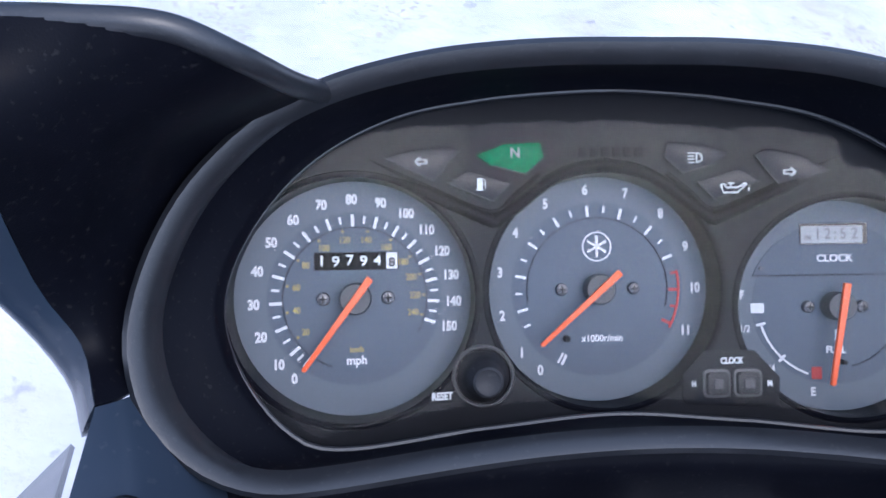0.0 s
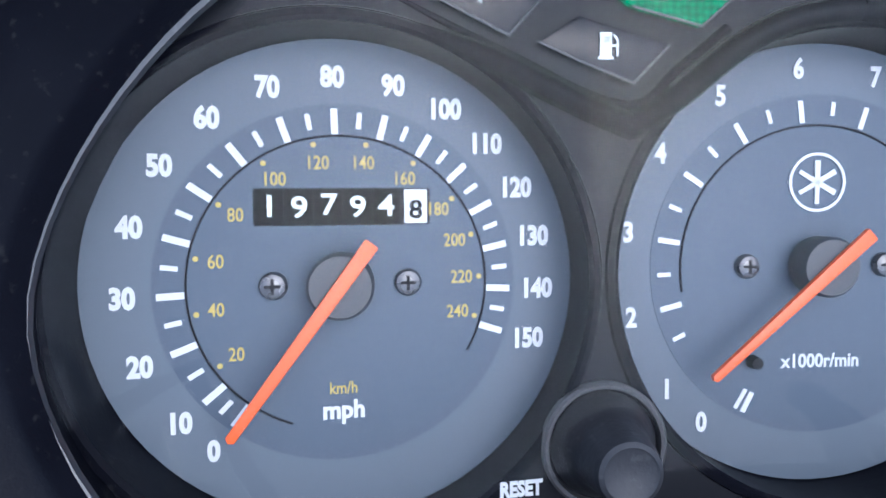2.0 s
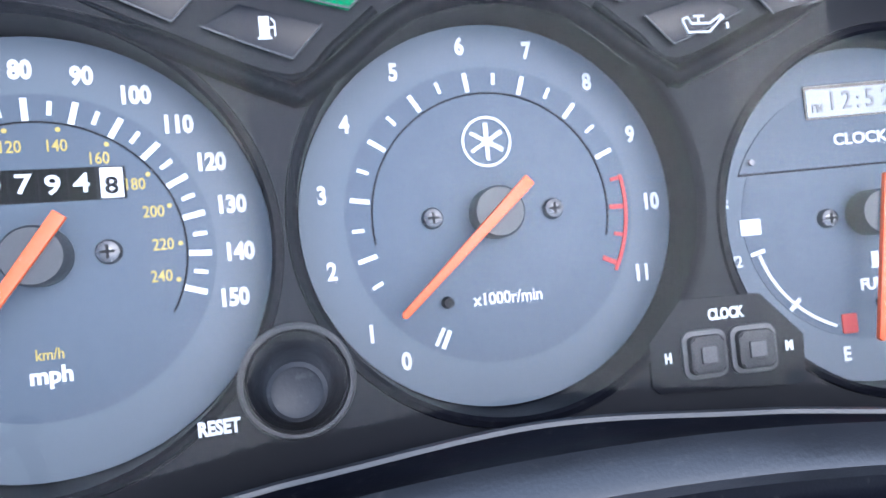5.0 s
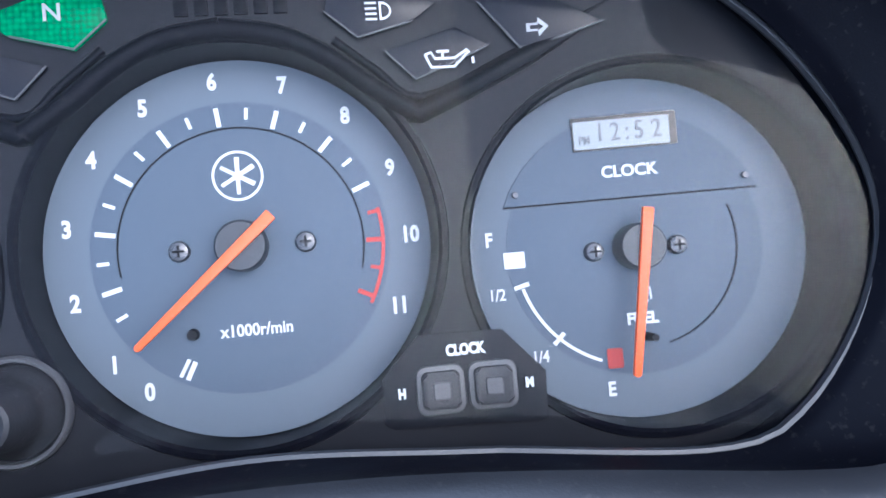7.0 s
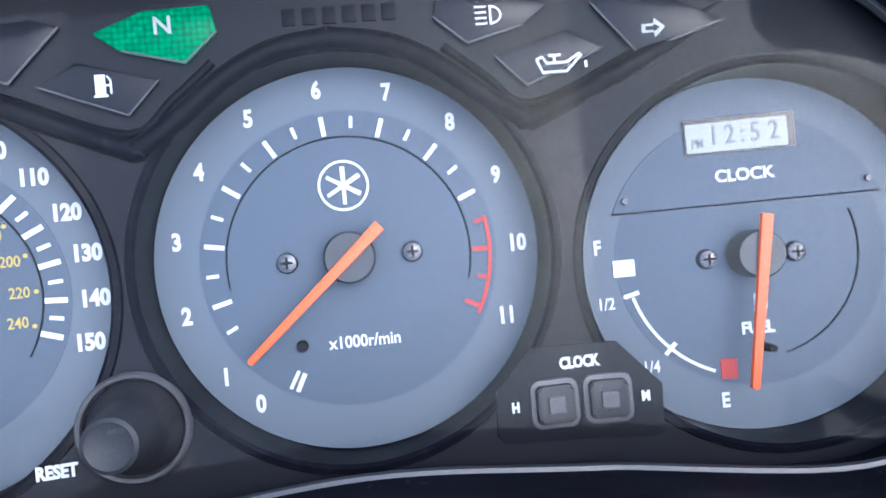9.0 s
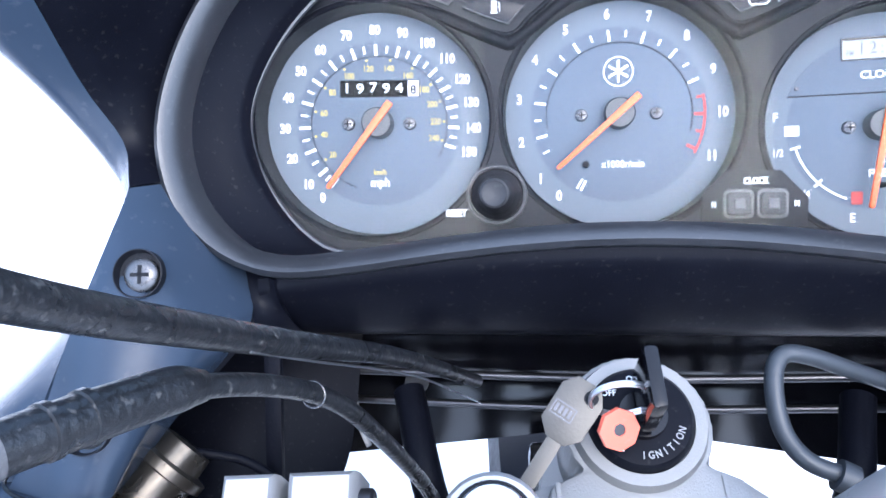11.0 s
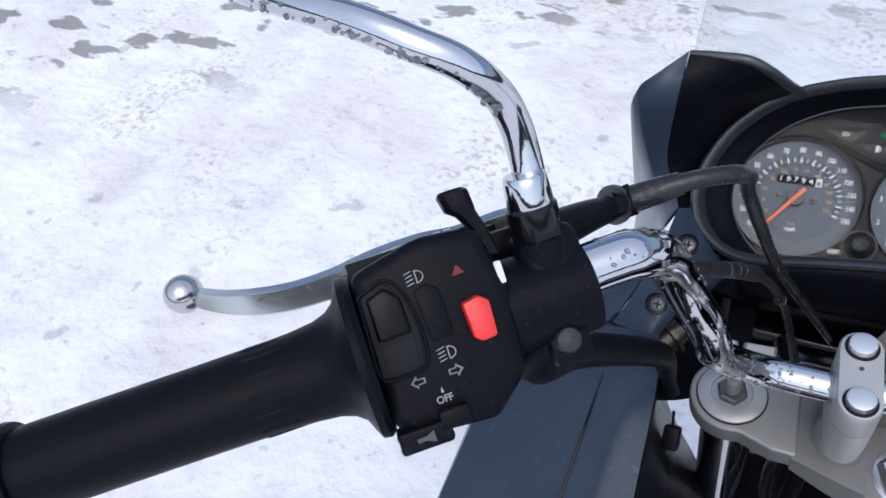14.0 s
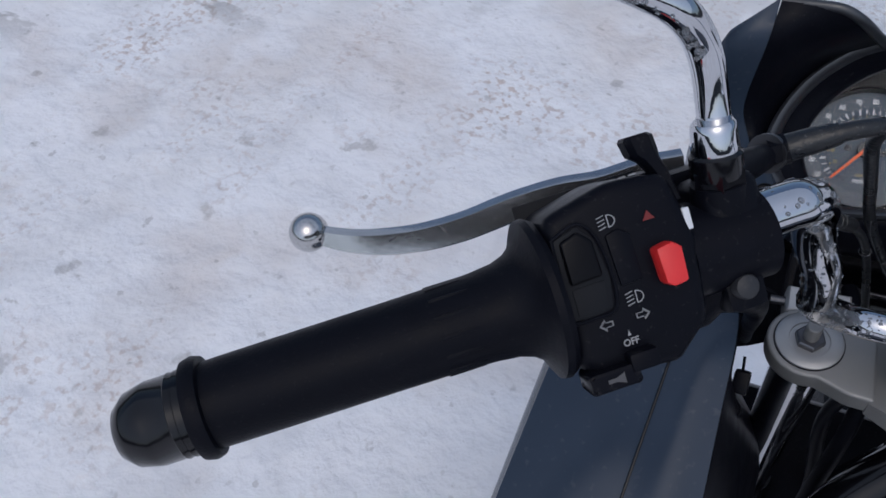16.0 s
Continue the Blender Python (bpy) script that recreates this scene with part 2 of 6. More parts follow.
def part(name, bm, material, parent, label="", smooth=True, kind=""):
    me = bpy.data.meshes.new(name)
    top, line_up = parent, [name, parent.name]
    while top.parent:
        top = top.parent
        line_up.append(top.name)
    off = top["base"] if "base" in top else (0, 0, 0)
    if top.name == "instrument_cluster":  # the outer dials are turned a little towards the rider
        if "fuel_dial" in line_up:
            for v in bm.verts:
                v.co.x, v.co.z = FUEL[0] + FUEL_K * (v.co.x - GAUGE[0]), FUEL[1] + FUEL_K * (v.co.z - GAUGE[1])
        for x in (-0.063, 0.063):
            bmesh.ops.bisect_plane(bm, geom=list(bm.verts) + list(bm.edges) + list(bm.faces), plane_co=(x, 0, 0), plane_no=(1, 0, 0))
        for v in bm.verts:
            v.co.y -= 0.15 * max(0.0, abs(v.co.x) - 0.063) * min(1.0, max(0.0, (v.co.y + 0.06) / 0.03))
    bmesh.ops.translate(bm, verts=bm.verts, vec=[-v for v in off])
    bm.normal_update()
    bm.to_mesh(me)
    bm.free()
    if material:
        me.materials.append(material)
    if smooth:
        me.shade_smooth()
        me.set_sharp_from_angle(angle=radians(38))
    ob = new(name, me)
    ob.parent = parent
    return tagged(ob, label, kind=kind)


def spline(points, n=8):
    pts = [Vector(p) for p in points]
    pts = [2 * pts[0] - pts[1]] + pts + [2 * pts[-1] - pts[-2]]
    out = []
    for i in range(1, len(pts) - 2):
        a, b, c, d = pts[i - 1 : i + 3]
        for k in range(n):
            t = k / n
            out.append(0.5 * (2 * b + (c - a) * t + (2 * a - 5 * b + 4 * c - d) * t * t + (3 * b - a - 3 * c + d) * t**3))
    return out + [pts[-2]]


def loft(rings, caps=True, closed=True):
    bm = bmesh.new()
    vs = [[bm.verts.new(p) for p in r] for r in rings]
    n = len(rings[0])
    for a, b in zip(vs, vs[1:]):
        for i in range(n if closed else n - 1):
            bm.faces.new((a[i], a[(i + 1) % n], b[(i + 1) % n], b[i]))
    if caps and closed:
        bm.faces.new(vs[0][::-1])
        bm.faces.new(vs[-1])
    bmesh.ops.recalc_face_normals(bm, faces=bm.faces)
    return bm


def tube(points, radius, sides=20, n=8, raw=False, squash=1.0):
    """A round rod along a smooth line; radius is one number or one for each given point."""
    line = [Vector(p) for p in points] if raw else spline(points, n)
    rr = [radius] * len(line) if not isinstance(radius, (list, tuple)) else np.interp(np.linspace(0, 1, len(line)), np.linspace(0, 1, len(radius)), radius).tolist()
    rings, side = [], None
    for i, p in enumerate(line):
        ahead = (line[min(i + 1, len(line) - 1)] - line[max(i - 1, 0)]).normalized()
        if side is None:
            side = ahead.orthogonal().normalized()
        side = (side - ahead * side.dot(ahead)).normalized()
        up = ahead.cross(side)
        rings.append([p + rr[i] * (math.cos(a) * side + squash * math.sin(a) * up) for a in (2 * math.pi * k / sides for k in range(sides))])
    return loft(rings)


def lathe(profile, start, axis, sides=32):
    """A turned body: profile of (along, radius) about an axis from start."""
    axis = Vector(axis).normalized()
    side = axis.orthogonal().normalized()
    up = axis.cross(side)
    start = Vector(start)
    return loft([[start + axis * float(h) + max(float(r), 1e-5) * (math.cos(a) * side + math.sin(a) * up) for a in (2 * math.pi * k / sides for k in range(sides))] for h, r in profile])


def prism(outline, y0, y1, bevel=0.0, m=None, segments=2):
    """An outline in x, z made solid from y0 (front) to y1."""
    bm = bmesh.new()
    vs = [bm.verts.new((x, y0, z)) for x, z in outline]
    f = bm.faces.new(vs)
    ext = bmesh.ops.extrude_face_region(bm, geom=[f])
    bmesh.ops.translate(bm, verts=[v for v in ext["geom"] if isinstance(v, bmesh.types.BMVert)], vec=(0, y1 - y0, 0))
    bmesh.ops.recalc_face_normals(bm, faces=bm.faces)
    if bevel:
        bmesh.ops.bevel(bm, geom=list(bm.edges), offset=bevel, segments=segments, affect="EDGES", profile=0.6)
    if m:
        bm.transform(m)
    return bm


def join(*bms):
    out = bmesh.new()
    for b in bms:
        me = bpy.data.meshes.new("tmp")
        b.to_mesh(me)
        b.free()
        out.from_mesh(me)
        bpy.data.meshes.remove(me)
    return out


def box(center, size, bevel=0.0, m=None, segments=2):
    bm = bmesh.new()
    bmesh.ops.create_cube(bm, size=1.0)
    bm.transform(Matrix.Diagonal((*size, 1)))
    if bevel:
        bmesh.ops.bevel(bm, geom=list(bm.edges), offset=bevel, segments=segments, affect="EDGES", profile=0.6)
    bm.transform(Matrix.Translation(center))
    if m:
        bm.transform(m)
    return bm


def arc_pts(cx, cz, r, a0, a1, n):
    return [(cx + r * math.cos(radians(a0 + (a1 - a0) * k / n)), cz + r * math.sin(radians(a0 + (a1 - a0) * k / n))) for k in range(n + 1)]


def circle(cx, cz, r, n=64):
    return arc_pts(cx, cz, r, 0, 360, n)[:-1]


def band(cx, cz, r0, r1, a0, a1, y, n=48, thick=0.0004):
    return prism(arc_pts(cx, cz, r1, a0, a1, n) + arc_pts(cx, cz, r0, a1, a0, n), y - thick, y)


def rounded(cx, cz, w, h, r, n=5):
    out = []
    for sx, sz, a in ((1, 1, 0), (-1, 1, 90), (-1, -1, 180), (1, -1, 270)):
        out += arc_pts(cx + sx * (w / 2 - r), cz + sz * (h / 2 - r), r, a, a + 90, n)
    return out


def lettering(text, size, m, bold=0.0, thick=0.0002, squeeze=1.0):
    """Words in the built-in font as a mesh, centred on m, facing m's +z."""
    cu = bpy.data.curves.new("words", "FONT")
    cu.body, cu.size, cu.extrude, cu.offset = text, size, thick / 2, bold
    cu.align_x, cu.align_y = "CENTER", "CENTER"
    cu.resolution_u = 3
    ob = bpy.data.objects.new("words", cu)
    me = bpy.data.meshes.new_from_object(ob)
    bm = bmesh.new()
    bm.from_mesh(me)
    bpy.data.objects.remove(ob)
    bpy.data.meshes.remove(me)
    bpy.data.curves.remove(cu)
    bm.transform(m @ Matrix.Diagonal((squeeze, 1, 1, 1)))
    return bm


def face(x, z, y=-0.0003, turn=0):
    """The pose of something printed on the instrument face."""
    return Matrix.Translation((x, y, z)) @ Matrix.Rotation(radians(90), 4, "X") @ Matrix.Rotation(radians(turn), 4, "Z")


# the steered frame: x across, y forward along the top yoke, z up the steering axis, from the stem nut's top
STEER = 60.0
UPRIGHT = Matrix(((1, 0, 0, 0), (0, math.cos(radians(STEER)), -math.sin(radians(STEER)), 0), (0, math.sin(radians(STEER)), math.cos(radians(STEER)), 0), (0, 0, 0, 1)))
TURNED = Vector((-3.67, 3.08, 4.89))  # on the side stand the bar is turned a little to the left; degrees about its own axes
K = Matrix.Translation((0.001, -0.1181, -0.2044)) @ UPRIGHT @ Matrix.Rotation(radians(TURNED.length), 4, TURNED)
DK = D @ K


def screw(name, place, axis, r, parent, material=SCREW):
    s = part(name, lathe([(0, r), (0.0008, r), (0.0018, r * 0.85), (0.0022, r * 0.5), (0.0022, 0)], place, axis, 24), material, parent)
    ax = Vector(axis).normalized()
    q = ax.to_track_quat("Z", "Y").to_matrix().to_4x4()
    m = Matrix.Translation(Vector(place) + ax * 0.0021) @ q
    part("slot", join(box((0, 0, 0), (r * 1.1, r * 0.22, 0.0006), m=m), box((0, 0, 0), (r * 0.22, r * 1.1, 0.0006), m=m)), DARK_PRINT_SHADE, s)
    return s


# ---- ground ----
def snow_ground():
    bm = bmesh.new()
    lines = sorted({round(v, 3) for v in list(np.arange(-5, 5.01, 0.07)) + [s * v for s in (-1, 1) for v in (6, 8, 12, 20, 40, 90, 200, 450)]})
    grid = []
    for y in lines:
        row = []
        for x in lines:
            near = max(0.0, 1 - max(abs(x), abs(y)) / 6)
            h = 0.02 * noise.noise((x * 1.3, y * 1.3, 3)) + 0.012 * noise.noise((x * 4.1, y * 4.1, 7)) + 0.008 * noise.noise((x * 11, y * 11, 1))
            row.append(bm.verts.new((x, y, h * min(1, near * 3))))
        grid.append(row)
    for a, b in zip(grid, grid[1:]):
        for i in range(len(a) - 1):
            bm.faces.new((a[i], a[i + 1], b[i + 1], b[i]))
    me = bpy.data.meshes.new("ground")
    bm.to_mesh(me)
    bm.free()
    me.materials.append(SNOW)
    me.shade_smooth()
    return tagged(new("ground", me), "trodden dirty white snow on the ground", "ground", kind="structure")


snow_ground()


def far_woods():
    """An unseen dark belt, added all round to close the place and darken reflections."""
    bm = bmesh.new()
    rows = []
    for k in range(181):
        a = 2 * math.pi * k / 180
        top = 5.5 + 2.2 * noise.noise((9 * math.cos(a), 9 * math.sin(a), 2)) + 1.2 * noise.noise((40 * math.cos(a), 40 * math.sin(a), 5))
        rows.append([bm.verts.new(((45 + d) * math.cos(a), (45 + d) * math.sin(a), h)) for d, h in ((0, -0.2), (0.4, top * 0.6), (1.6, top), (4, -0.2))])
    for p, q in zip(rows, rows[1:]):
        for i in range(3):
            bm.faces.new((p[i], p[i + 1], q[i + 1], q[i]))
    me = bpy.data.meshes.new("backdrop")
    bm.to_mesh(me)
    bm.free()
    me.materials.append(mat("dark_backdrop", (0.036, 0.038, 0.043), 0.9, var=0.5, scale=0.5))
    return tagged(new("backdrop", me), "unseen dark belt added round the snow to darken reflections", "woods", kind="structure")


far_woods()

# ---- the instrument cluster ----
SPEEDO, TACHO, FUEL = (-0.1147, -0.0019), (0.0, 0.0), (0.1130, -0.0098)
GAUGE, FUEL_K = (0.1192, -0.0085), 0.935  # the fuel gauge is drawn at the others' size, then reduced
RD = 0.0543
cluster = thing("instrument_cluster", "black motorcycle instrument cluster with three round slate-blue dials", "instruments")

WINDOW = [(0, 0.090), (-0.018, 0.0895), (-0.057, 0.086), (-0.096, 0.077), (-0.130, 0.058), (-0.154, 0.031), (-0.1665, 0.000), (-0.161, -0.028), (-0.142, -0.054), (-0.119, -0.063), (-0.058, -0.058), (0, -0.0535)]
RIM = [(0, 0.0946), (-0.036, 0.0942), (-0.072, 0.0912), (-0.098, 0.0862), (-0.121, 0.0792), (-0.1415, 0.0690), (-0.159, 0.0546), (-0.174, 0.0368), (-0.186, 0.0125), (-0.1915, -0.012), (-0.188, -0.0345), (-0.179, -0.0490), (-0.1640, -0.0610), (-0.1455, -0.0668), (-0.1215, -0.0660), (-0.073, -0.0598), (-0.036, -0.0562), (0, -0.0550)]


def outline(half, n=64):
    """A closed outline from its left half, mirrored, with even steps."""
    pts = [Vector((x, 0, z)) for x, z in half]
    full = pts + [Vector((-p.x, 0, p.z)) for p in pts[-2:0:-1]]
    ring = spline(full[-2:] + full + full[:3], 10)[20:-20]
    d = np.cumsum([0] + [(b - a).length for a, b in zip(ring, ring[1:])])
    s = np.linspace(0, d[-1], n, endpoint=False)
    return [(float(np.interp(v, d, [p.x for p in ring])), float(np.interp(v, d, [p.z for p in ring]))) for v in s]


def grown(ring, k, centre=(0, 0.01)):
    """The outline moved out by k metres."""
    out, n = [], len(ring)
    for i in range(n):
        a, b = Vector(ring[i - 1]), Vector(ring[(i + 1) % n])
        t = (b - a).normalized()
        nx, nz = t.y, -t.x
        p = Vector(ring[i])
        if nx * (p.x - centre[0]) + nz * (p.y - centre[1]) < 0:
            nx, nz = -nx, -nz
        out.append((p.x + nx * k, p.y + nz * k))
    return out


W, R = outline(WINDOW, 128), outline(RIM, 128)


def at_depth(ring, y):
    return [(x, y, z) for x, z in ring]


# backing and the mask plate with three round openings
part("backing", prism(grown(W, 0.006), 0.006, 0.02), BLACK, cluster)


def mask_plate():
    bm = bmesh.new()
    loops = [grown(W, 0.004)] + [circle(*c, r, 72) for c, r in ((SPEEDO, RD), (TACHO, RD), (FUEL, RD * FUEL_K))]
    edges = []
    for lp in loops:
        vs = [bm.verts.new((x, -0.0145, z)) for x, z in lp]
        edges += [bm.edges.new((vs[i], vs[(i + 1) % len(vs)])) for i in range(len(vs))]
    bmesh.ops.triangle_fill(bm, use_beauty=True, edges=edges)
    bad = [f for f in bm.faces if any((Vector((f.calc_center_median().x, f.calc_center_median().z)) - Vector(c)).length < 0.048 for c in (SPEEDO, TACHO, FUEL))]
    bmesh.ops.delete(bm, geom=bad, context="FACES")
    ext = bmesh.ops.extrude_face_region(bm, geom=list(bm.faces))
    bmesh.ops.translate(bm, verts=[v for v in ext["geom"] if isinstance(v, bmesh.types.BMVert)], vec=(0, 0.0025, 0))
    bmesh.ops.recalc_face_normals(bm, faces=bm.faces)
    return bm


part("mask_plate", mask_plate(), PLATE, cluster, "charcoal moulded plastic mask round the dials")
# the glass and the hooded surround
part("housing", loft([at_depth(grown(W, 0.003), 0.004), at_depth(grown(W, 0.003), -0.024), at_depth(W, -0.026), at_depth(grown(W, 0.002), -0.03), at_depth(grown(W, 0.0035), -0.034),
                      at_depth([((a[0] * 0.75 + b[0] * 0.25), (a[1] * 0.75 + b[1] * 0.25)) for a, b in zip(grown(W, 0.005), R)], -0.040),
                      at_depth([((a[0] * 0.3 + b[0] * 0.7), (a[1] * 0.3 + b[1] * 0.7)) for a, b in zip(grown(W, 0.006), R)], -0.060)], caps=False), BLACK, cluster, "black funnel-shaped hood inside the rim")
KNOB_AT = (-0.0575, -0.0378)


def glass_pane():
    """The pane, with a round hole for the reset knob; it leans back a little towards its top."""
    bm, edges = bmesh.new(), []
    for lp in (grown(W, 0.002), circle(*KNOB_AT, 0.0108, 40)):
        vs = [bm.verts.new((x, -0.0225, z)) for x, z in lp]
        edges += [bm.edges.new((vs[i], vs[(i + 1) % len(vs)])) for i in range(len(vs))]
    bmesh.ops.triangle_fill(bm, use_beauty=True, edges=edges)
    bad = [f for f in bm.faces if (Vector((f.calc_center_median().x, f.calc_center_median().z)) - Vector(KNOB_AT)).length < 0.0103]
    bmesh.ops.delete(bm, geom=bad, context="FACES")
    return bm


glass = part("glass", glass_pane(), GLASS, cluster, "clear glass with faint scratches", smooth=False)
for v in glass.data.vertices:
    v.co.y += 0.05 * (v.co.z - 0.012)
glass.visible_shadow = False
edge = [(x, -0.0225 + 0.05 * (z - 0.012) - 0.001, z) for x, z in grown(W, 0.0012)]
part("gasket", tube(edge + edge[:1], 0.0015, 8, raw=True), BLACK_SOFT, cluster, "thin black lip round the glass")


def dial(name, c, label):
    d = part(name, prism(circle(*c, RD - 0.0006, 72), 0.0, 0.004), DIAL_RING, cluster, label)
    wall = [[(c[0] + r * math.cos(a), y, c[1] + r * math.sin(a)) for a in (2 * math.pi * k / 72 for k in range(72))] for r, y in ((RD + 0.0030, 0.003), (RD + 0.0030, -0.0140), (RD + 0.0024, -0.0154), (RD + 0.0008, -0.0156), (RD - 0.0002, -0.0148), (RD - 0.0002, 0.003))]
    part("dial_wall", loft(wall, caps=False), BLACK, d)
    return d


def printed(text, size, x, z, parent, material=WHITE, bold=0.0, turn=0, y=-0.0003, name="numeral", squeeze=0.82):
    return part(name, lettering(text, size, face(x, z, y, turn), bold, squeeze=squeeze), material, parent, smooth=False)


def tick(c, a, r0, r1, w, parent, material=WHITE, y=-0.0003):
    m = Matrix.Translation((c[0], 0, c[1])) @ Matrix.Rotation(radians(-a), 4, "Y")
    return part("tick", box(((r0 + r1) / 2, y, 0), (r1 - r0, 0.0004, w), m=m), material, parent, smooth=False)


def needle(c, a, r_tip, r_tail, w0, w1, parent, y=-0.0085):
    m = Matrix.Translation((c[0], y, c[1])) @ Matrix.Rotation(radians(-a), 4, "Y")
    hub = part("needle_hub", lathe([(0, 0.0072), (0.006, 0.0072), (0.0068, 0.0066), (0.0068, 0)], (c[0], -0.001, c[1]), (0, -1, 0), 40), HUB, parent, "dark grey needle hub")
    n = part("needle", prism([(-r_tail, -w0 / 2), (r_tip, -w1 / 2), (r_tip + w1 / 3, 0), (r_tip, w1 / 2), (-r_tail, w0 / 2)], -0.0008, 0.0008, 0.0004, m), ORANGE, parent, "bright orange needle")
    return n


speedo = dial("speedometer_dial", SPEEDO, "slate-blue speedometer dial in mph and km/h")
part("inner_disc", prism(circle(*SPEEDO, 0.0396, 72), -0.0002, 0.0), DIAL, speedo)
part("groove", band(*SPEEDO, 0.0325, 0.0329, -30, 250, -0.0002, 90), DARK_PRINT_SHADE, speedo)
MPH = [232, 220, 201.4, 182.5, 163.4, 145.3, 127.6, 109.6, 91.9, 74.9, 58.9, 43.4, 27.8, 12.5, -3.3, -18.5]
for i, a in enumerate(MPH):
    ra = radians(a)
    printed(str(10 * i), 0.0062, SPEEDO[0] + 0.0453 * math.cos(ra), SPEEDO[1] + 0.0453 * math.sin(ra), speedo, bold=0.0003)
    tick(SPEEDO, a, 0.0330, 0.0386, 0.0015, speedo)
    if i < 15:
        tick(SPEEDO, (a + MPH[i + 1]) / 2, 0.0344, 0.0379, 0.0011, speedo)
for v, a in ((20, 213), (40, 190.5), (60, 168.4), (80, 145.4), (100, 121.6), (120, 100.6), (140, 79.6), (160, 58.9), (180, 37), (200, 19.8), (220, 1.5), (240, -15.5)):
    ra = radians(a)
    printed(str(v), 0.0042, SPEEDO[0] + 0.0271 * math.cos(ra), SPEEDO[1] + 0.0271 * math.sin(ra), speedo, YELLOW, 0.00004)
    part("dot", lathe([(0, 0.0006), (0.0003, 0.0006)], (SPEEDO[0] + 0.0312 * math.cos(ra), -0.0002, SPEEDO[1] + 0.0312 * math.sin(ra)), (0, -1, 0), 12), YELLOW, speedo)
printed("km/h", 0.0038, SPEEDO[0], SPEEDO[1] - 0.0235, speedo, YELLOW, 0.00004, name="lettering")
printed("mph", 0.0056, SPEEDO[0], SPEEDO[1] - 0.0285, speedo, bold=0.0002, name="lettering", squeeze=0.95)
# the odometer's drums in their window
OD = (SPEEDO[0] + 0.0006, SPEEDO[1] + 0.0171)
odo = part("odometer", join(prism(rounded(OD[0], OD[1], 0.0385, 0.0082, 0.0004), -0.0003, 0.0)), DARK_PRINT_SHADE, speedo, "odometer drums, white figures on black")
for i, ch in enumerate("19794"):
    x = OD[0] - 0.0158 + 0.0063 * i
    part("drum", prism(rounded(x, OD[1], 0.0058, 0.0076, 0.0003), -0.0006, -0.0003), DRUM, odo)
    printed(ch, 0.0066, x, OD[1] + (0, -0.0003, 0.0003, -0.0002, 0)[i], odo, bold=0.00012, y=-0.0008, name="figure", squeeze=1.15)
part("drum", prism(rounded(OD[0] + 0.0160, OD[1], 0.0052, 0.0076, 0.0003), -0.0006, -0.0003), WHITE, odo, "white tenths drum")
printed("8", 0.0058, OD[0] + 0.0160, OD[1] - 0.0009, odo, DARK_PRINT_SHADE, 0.0001, y=-0.0008, name="figure", squeeze=1.1)
screw("dial_screw", (SPEEDO[0] - 0.0147, -0.0002, SPEEDO[1]), (0, -1, 0), 0.0031, speedo, DIAL_SCREW)
screw("dial_screw", (SPEEDO[0] + 0.0147, -0.0002, SPEEDO[1]), (0, -1, 0), 0.0031, speedo, DIAL_SCREW)
needle(SPEEDO, 233.5, 0.0385, 0.0115, 0.0034, 0.0022, speedo)

tacho = dial("tachometer_dial", TACHO, "slate-blue tachometer dial with red zone")
part("inner_disc", prism(circle(*TACHO, 0.0415, 72), -0.0002, 0.0), DIAL, tacho)
part("groove", band(*TACHO, 0.0339, 0.0343, -15, 190, -0.0002, 90), DARK_PRINT_SHADE, tacho)
RPM = [-126.4, -141, -165.1, 169.9, 145.3, 121, 96.3, 72.5, 48.4, 24.2, -0.5, -26]
for i, a in enumerate(RPM):
    ra = radians(a)
    printed(str(i), 0.0066, TACHO[0] + 0.0477 * math.cos(ra), TACHO[1] + 0.0477 * math.sin(ra), tacho, bold=0.00025)
TICKS = [-116.5, -141.5] + [194.9 - 24.55 * k for k in range(10)]
for i, a in enumerate(TICKS):
    red = i > 9
    if i != 1:
        tick(TACHO, a, 0.0348, 0.0402, 0.0013, tacho, RED if red else WHITE)
    if 1 < i < 11:
        tick(TACHO, a - 12.2, 0.0365, 0.0398, 0.0010, tacho, RED if i > 8 else WHITE)
tick(TACHO, 206.5, 0.0365, 0.0398, 0.0010, tacho)
tick(TACHO, -119.5, 0.0348, 0.0402, 0.0010, tacho)
part("red_band", band(*TACHO, 0.0392, 0.0402, -29, 12, -0.0003, 24), RED, tacho)
printed("x1000r/min", 0.0048, TACHO[0] + 0.002, TACHO[1] - 0.0238, tacho, bold=0.0001, name="lettering", squeeze=0.9)
# a ring with three crossed bars
EM = (0.0, 0.0203)
part("emblem", join(band(*EM, 0.0065, 0.0072, 0, 359.9, -0.0003, 48), *[prism([(x, z) for x, z in ((-0.0005, -0.0053), (0.0005, -0.0053), (0.0007, 0.0053), (-0.0007, 0.0053))], -0.0007, -0.0003, m=Matrix.Translation((EM[0], 0, EM[1])) @ Matrix.Rotation(radians(r), 4, "Y")) for r in (0, 60, 120)]), WHITE, tacho, "white printed round emblem")
screw("dial_screw", (-0.0175, -0.0002, 0), (0, -1, 0), 0.0030, tacho, DIAL_SCREW)
screw("dial_screw", (0.0175, -0.0002, 0), (0, -1, 0), 0.0030, tacho, DIAL_SCREW)
part("peg", lathe([(0, 0.0017), (0.003, 0.0014), (0.003, 0)], (-0.0155, -0.0002, -0.0235), (0, -1, 0), 16), DARK_PRINT_SHADE, tacho)
needle(TACHO, 221.5, 0.0385, 0.012, 0.0034, 0.002, tacho)

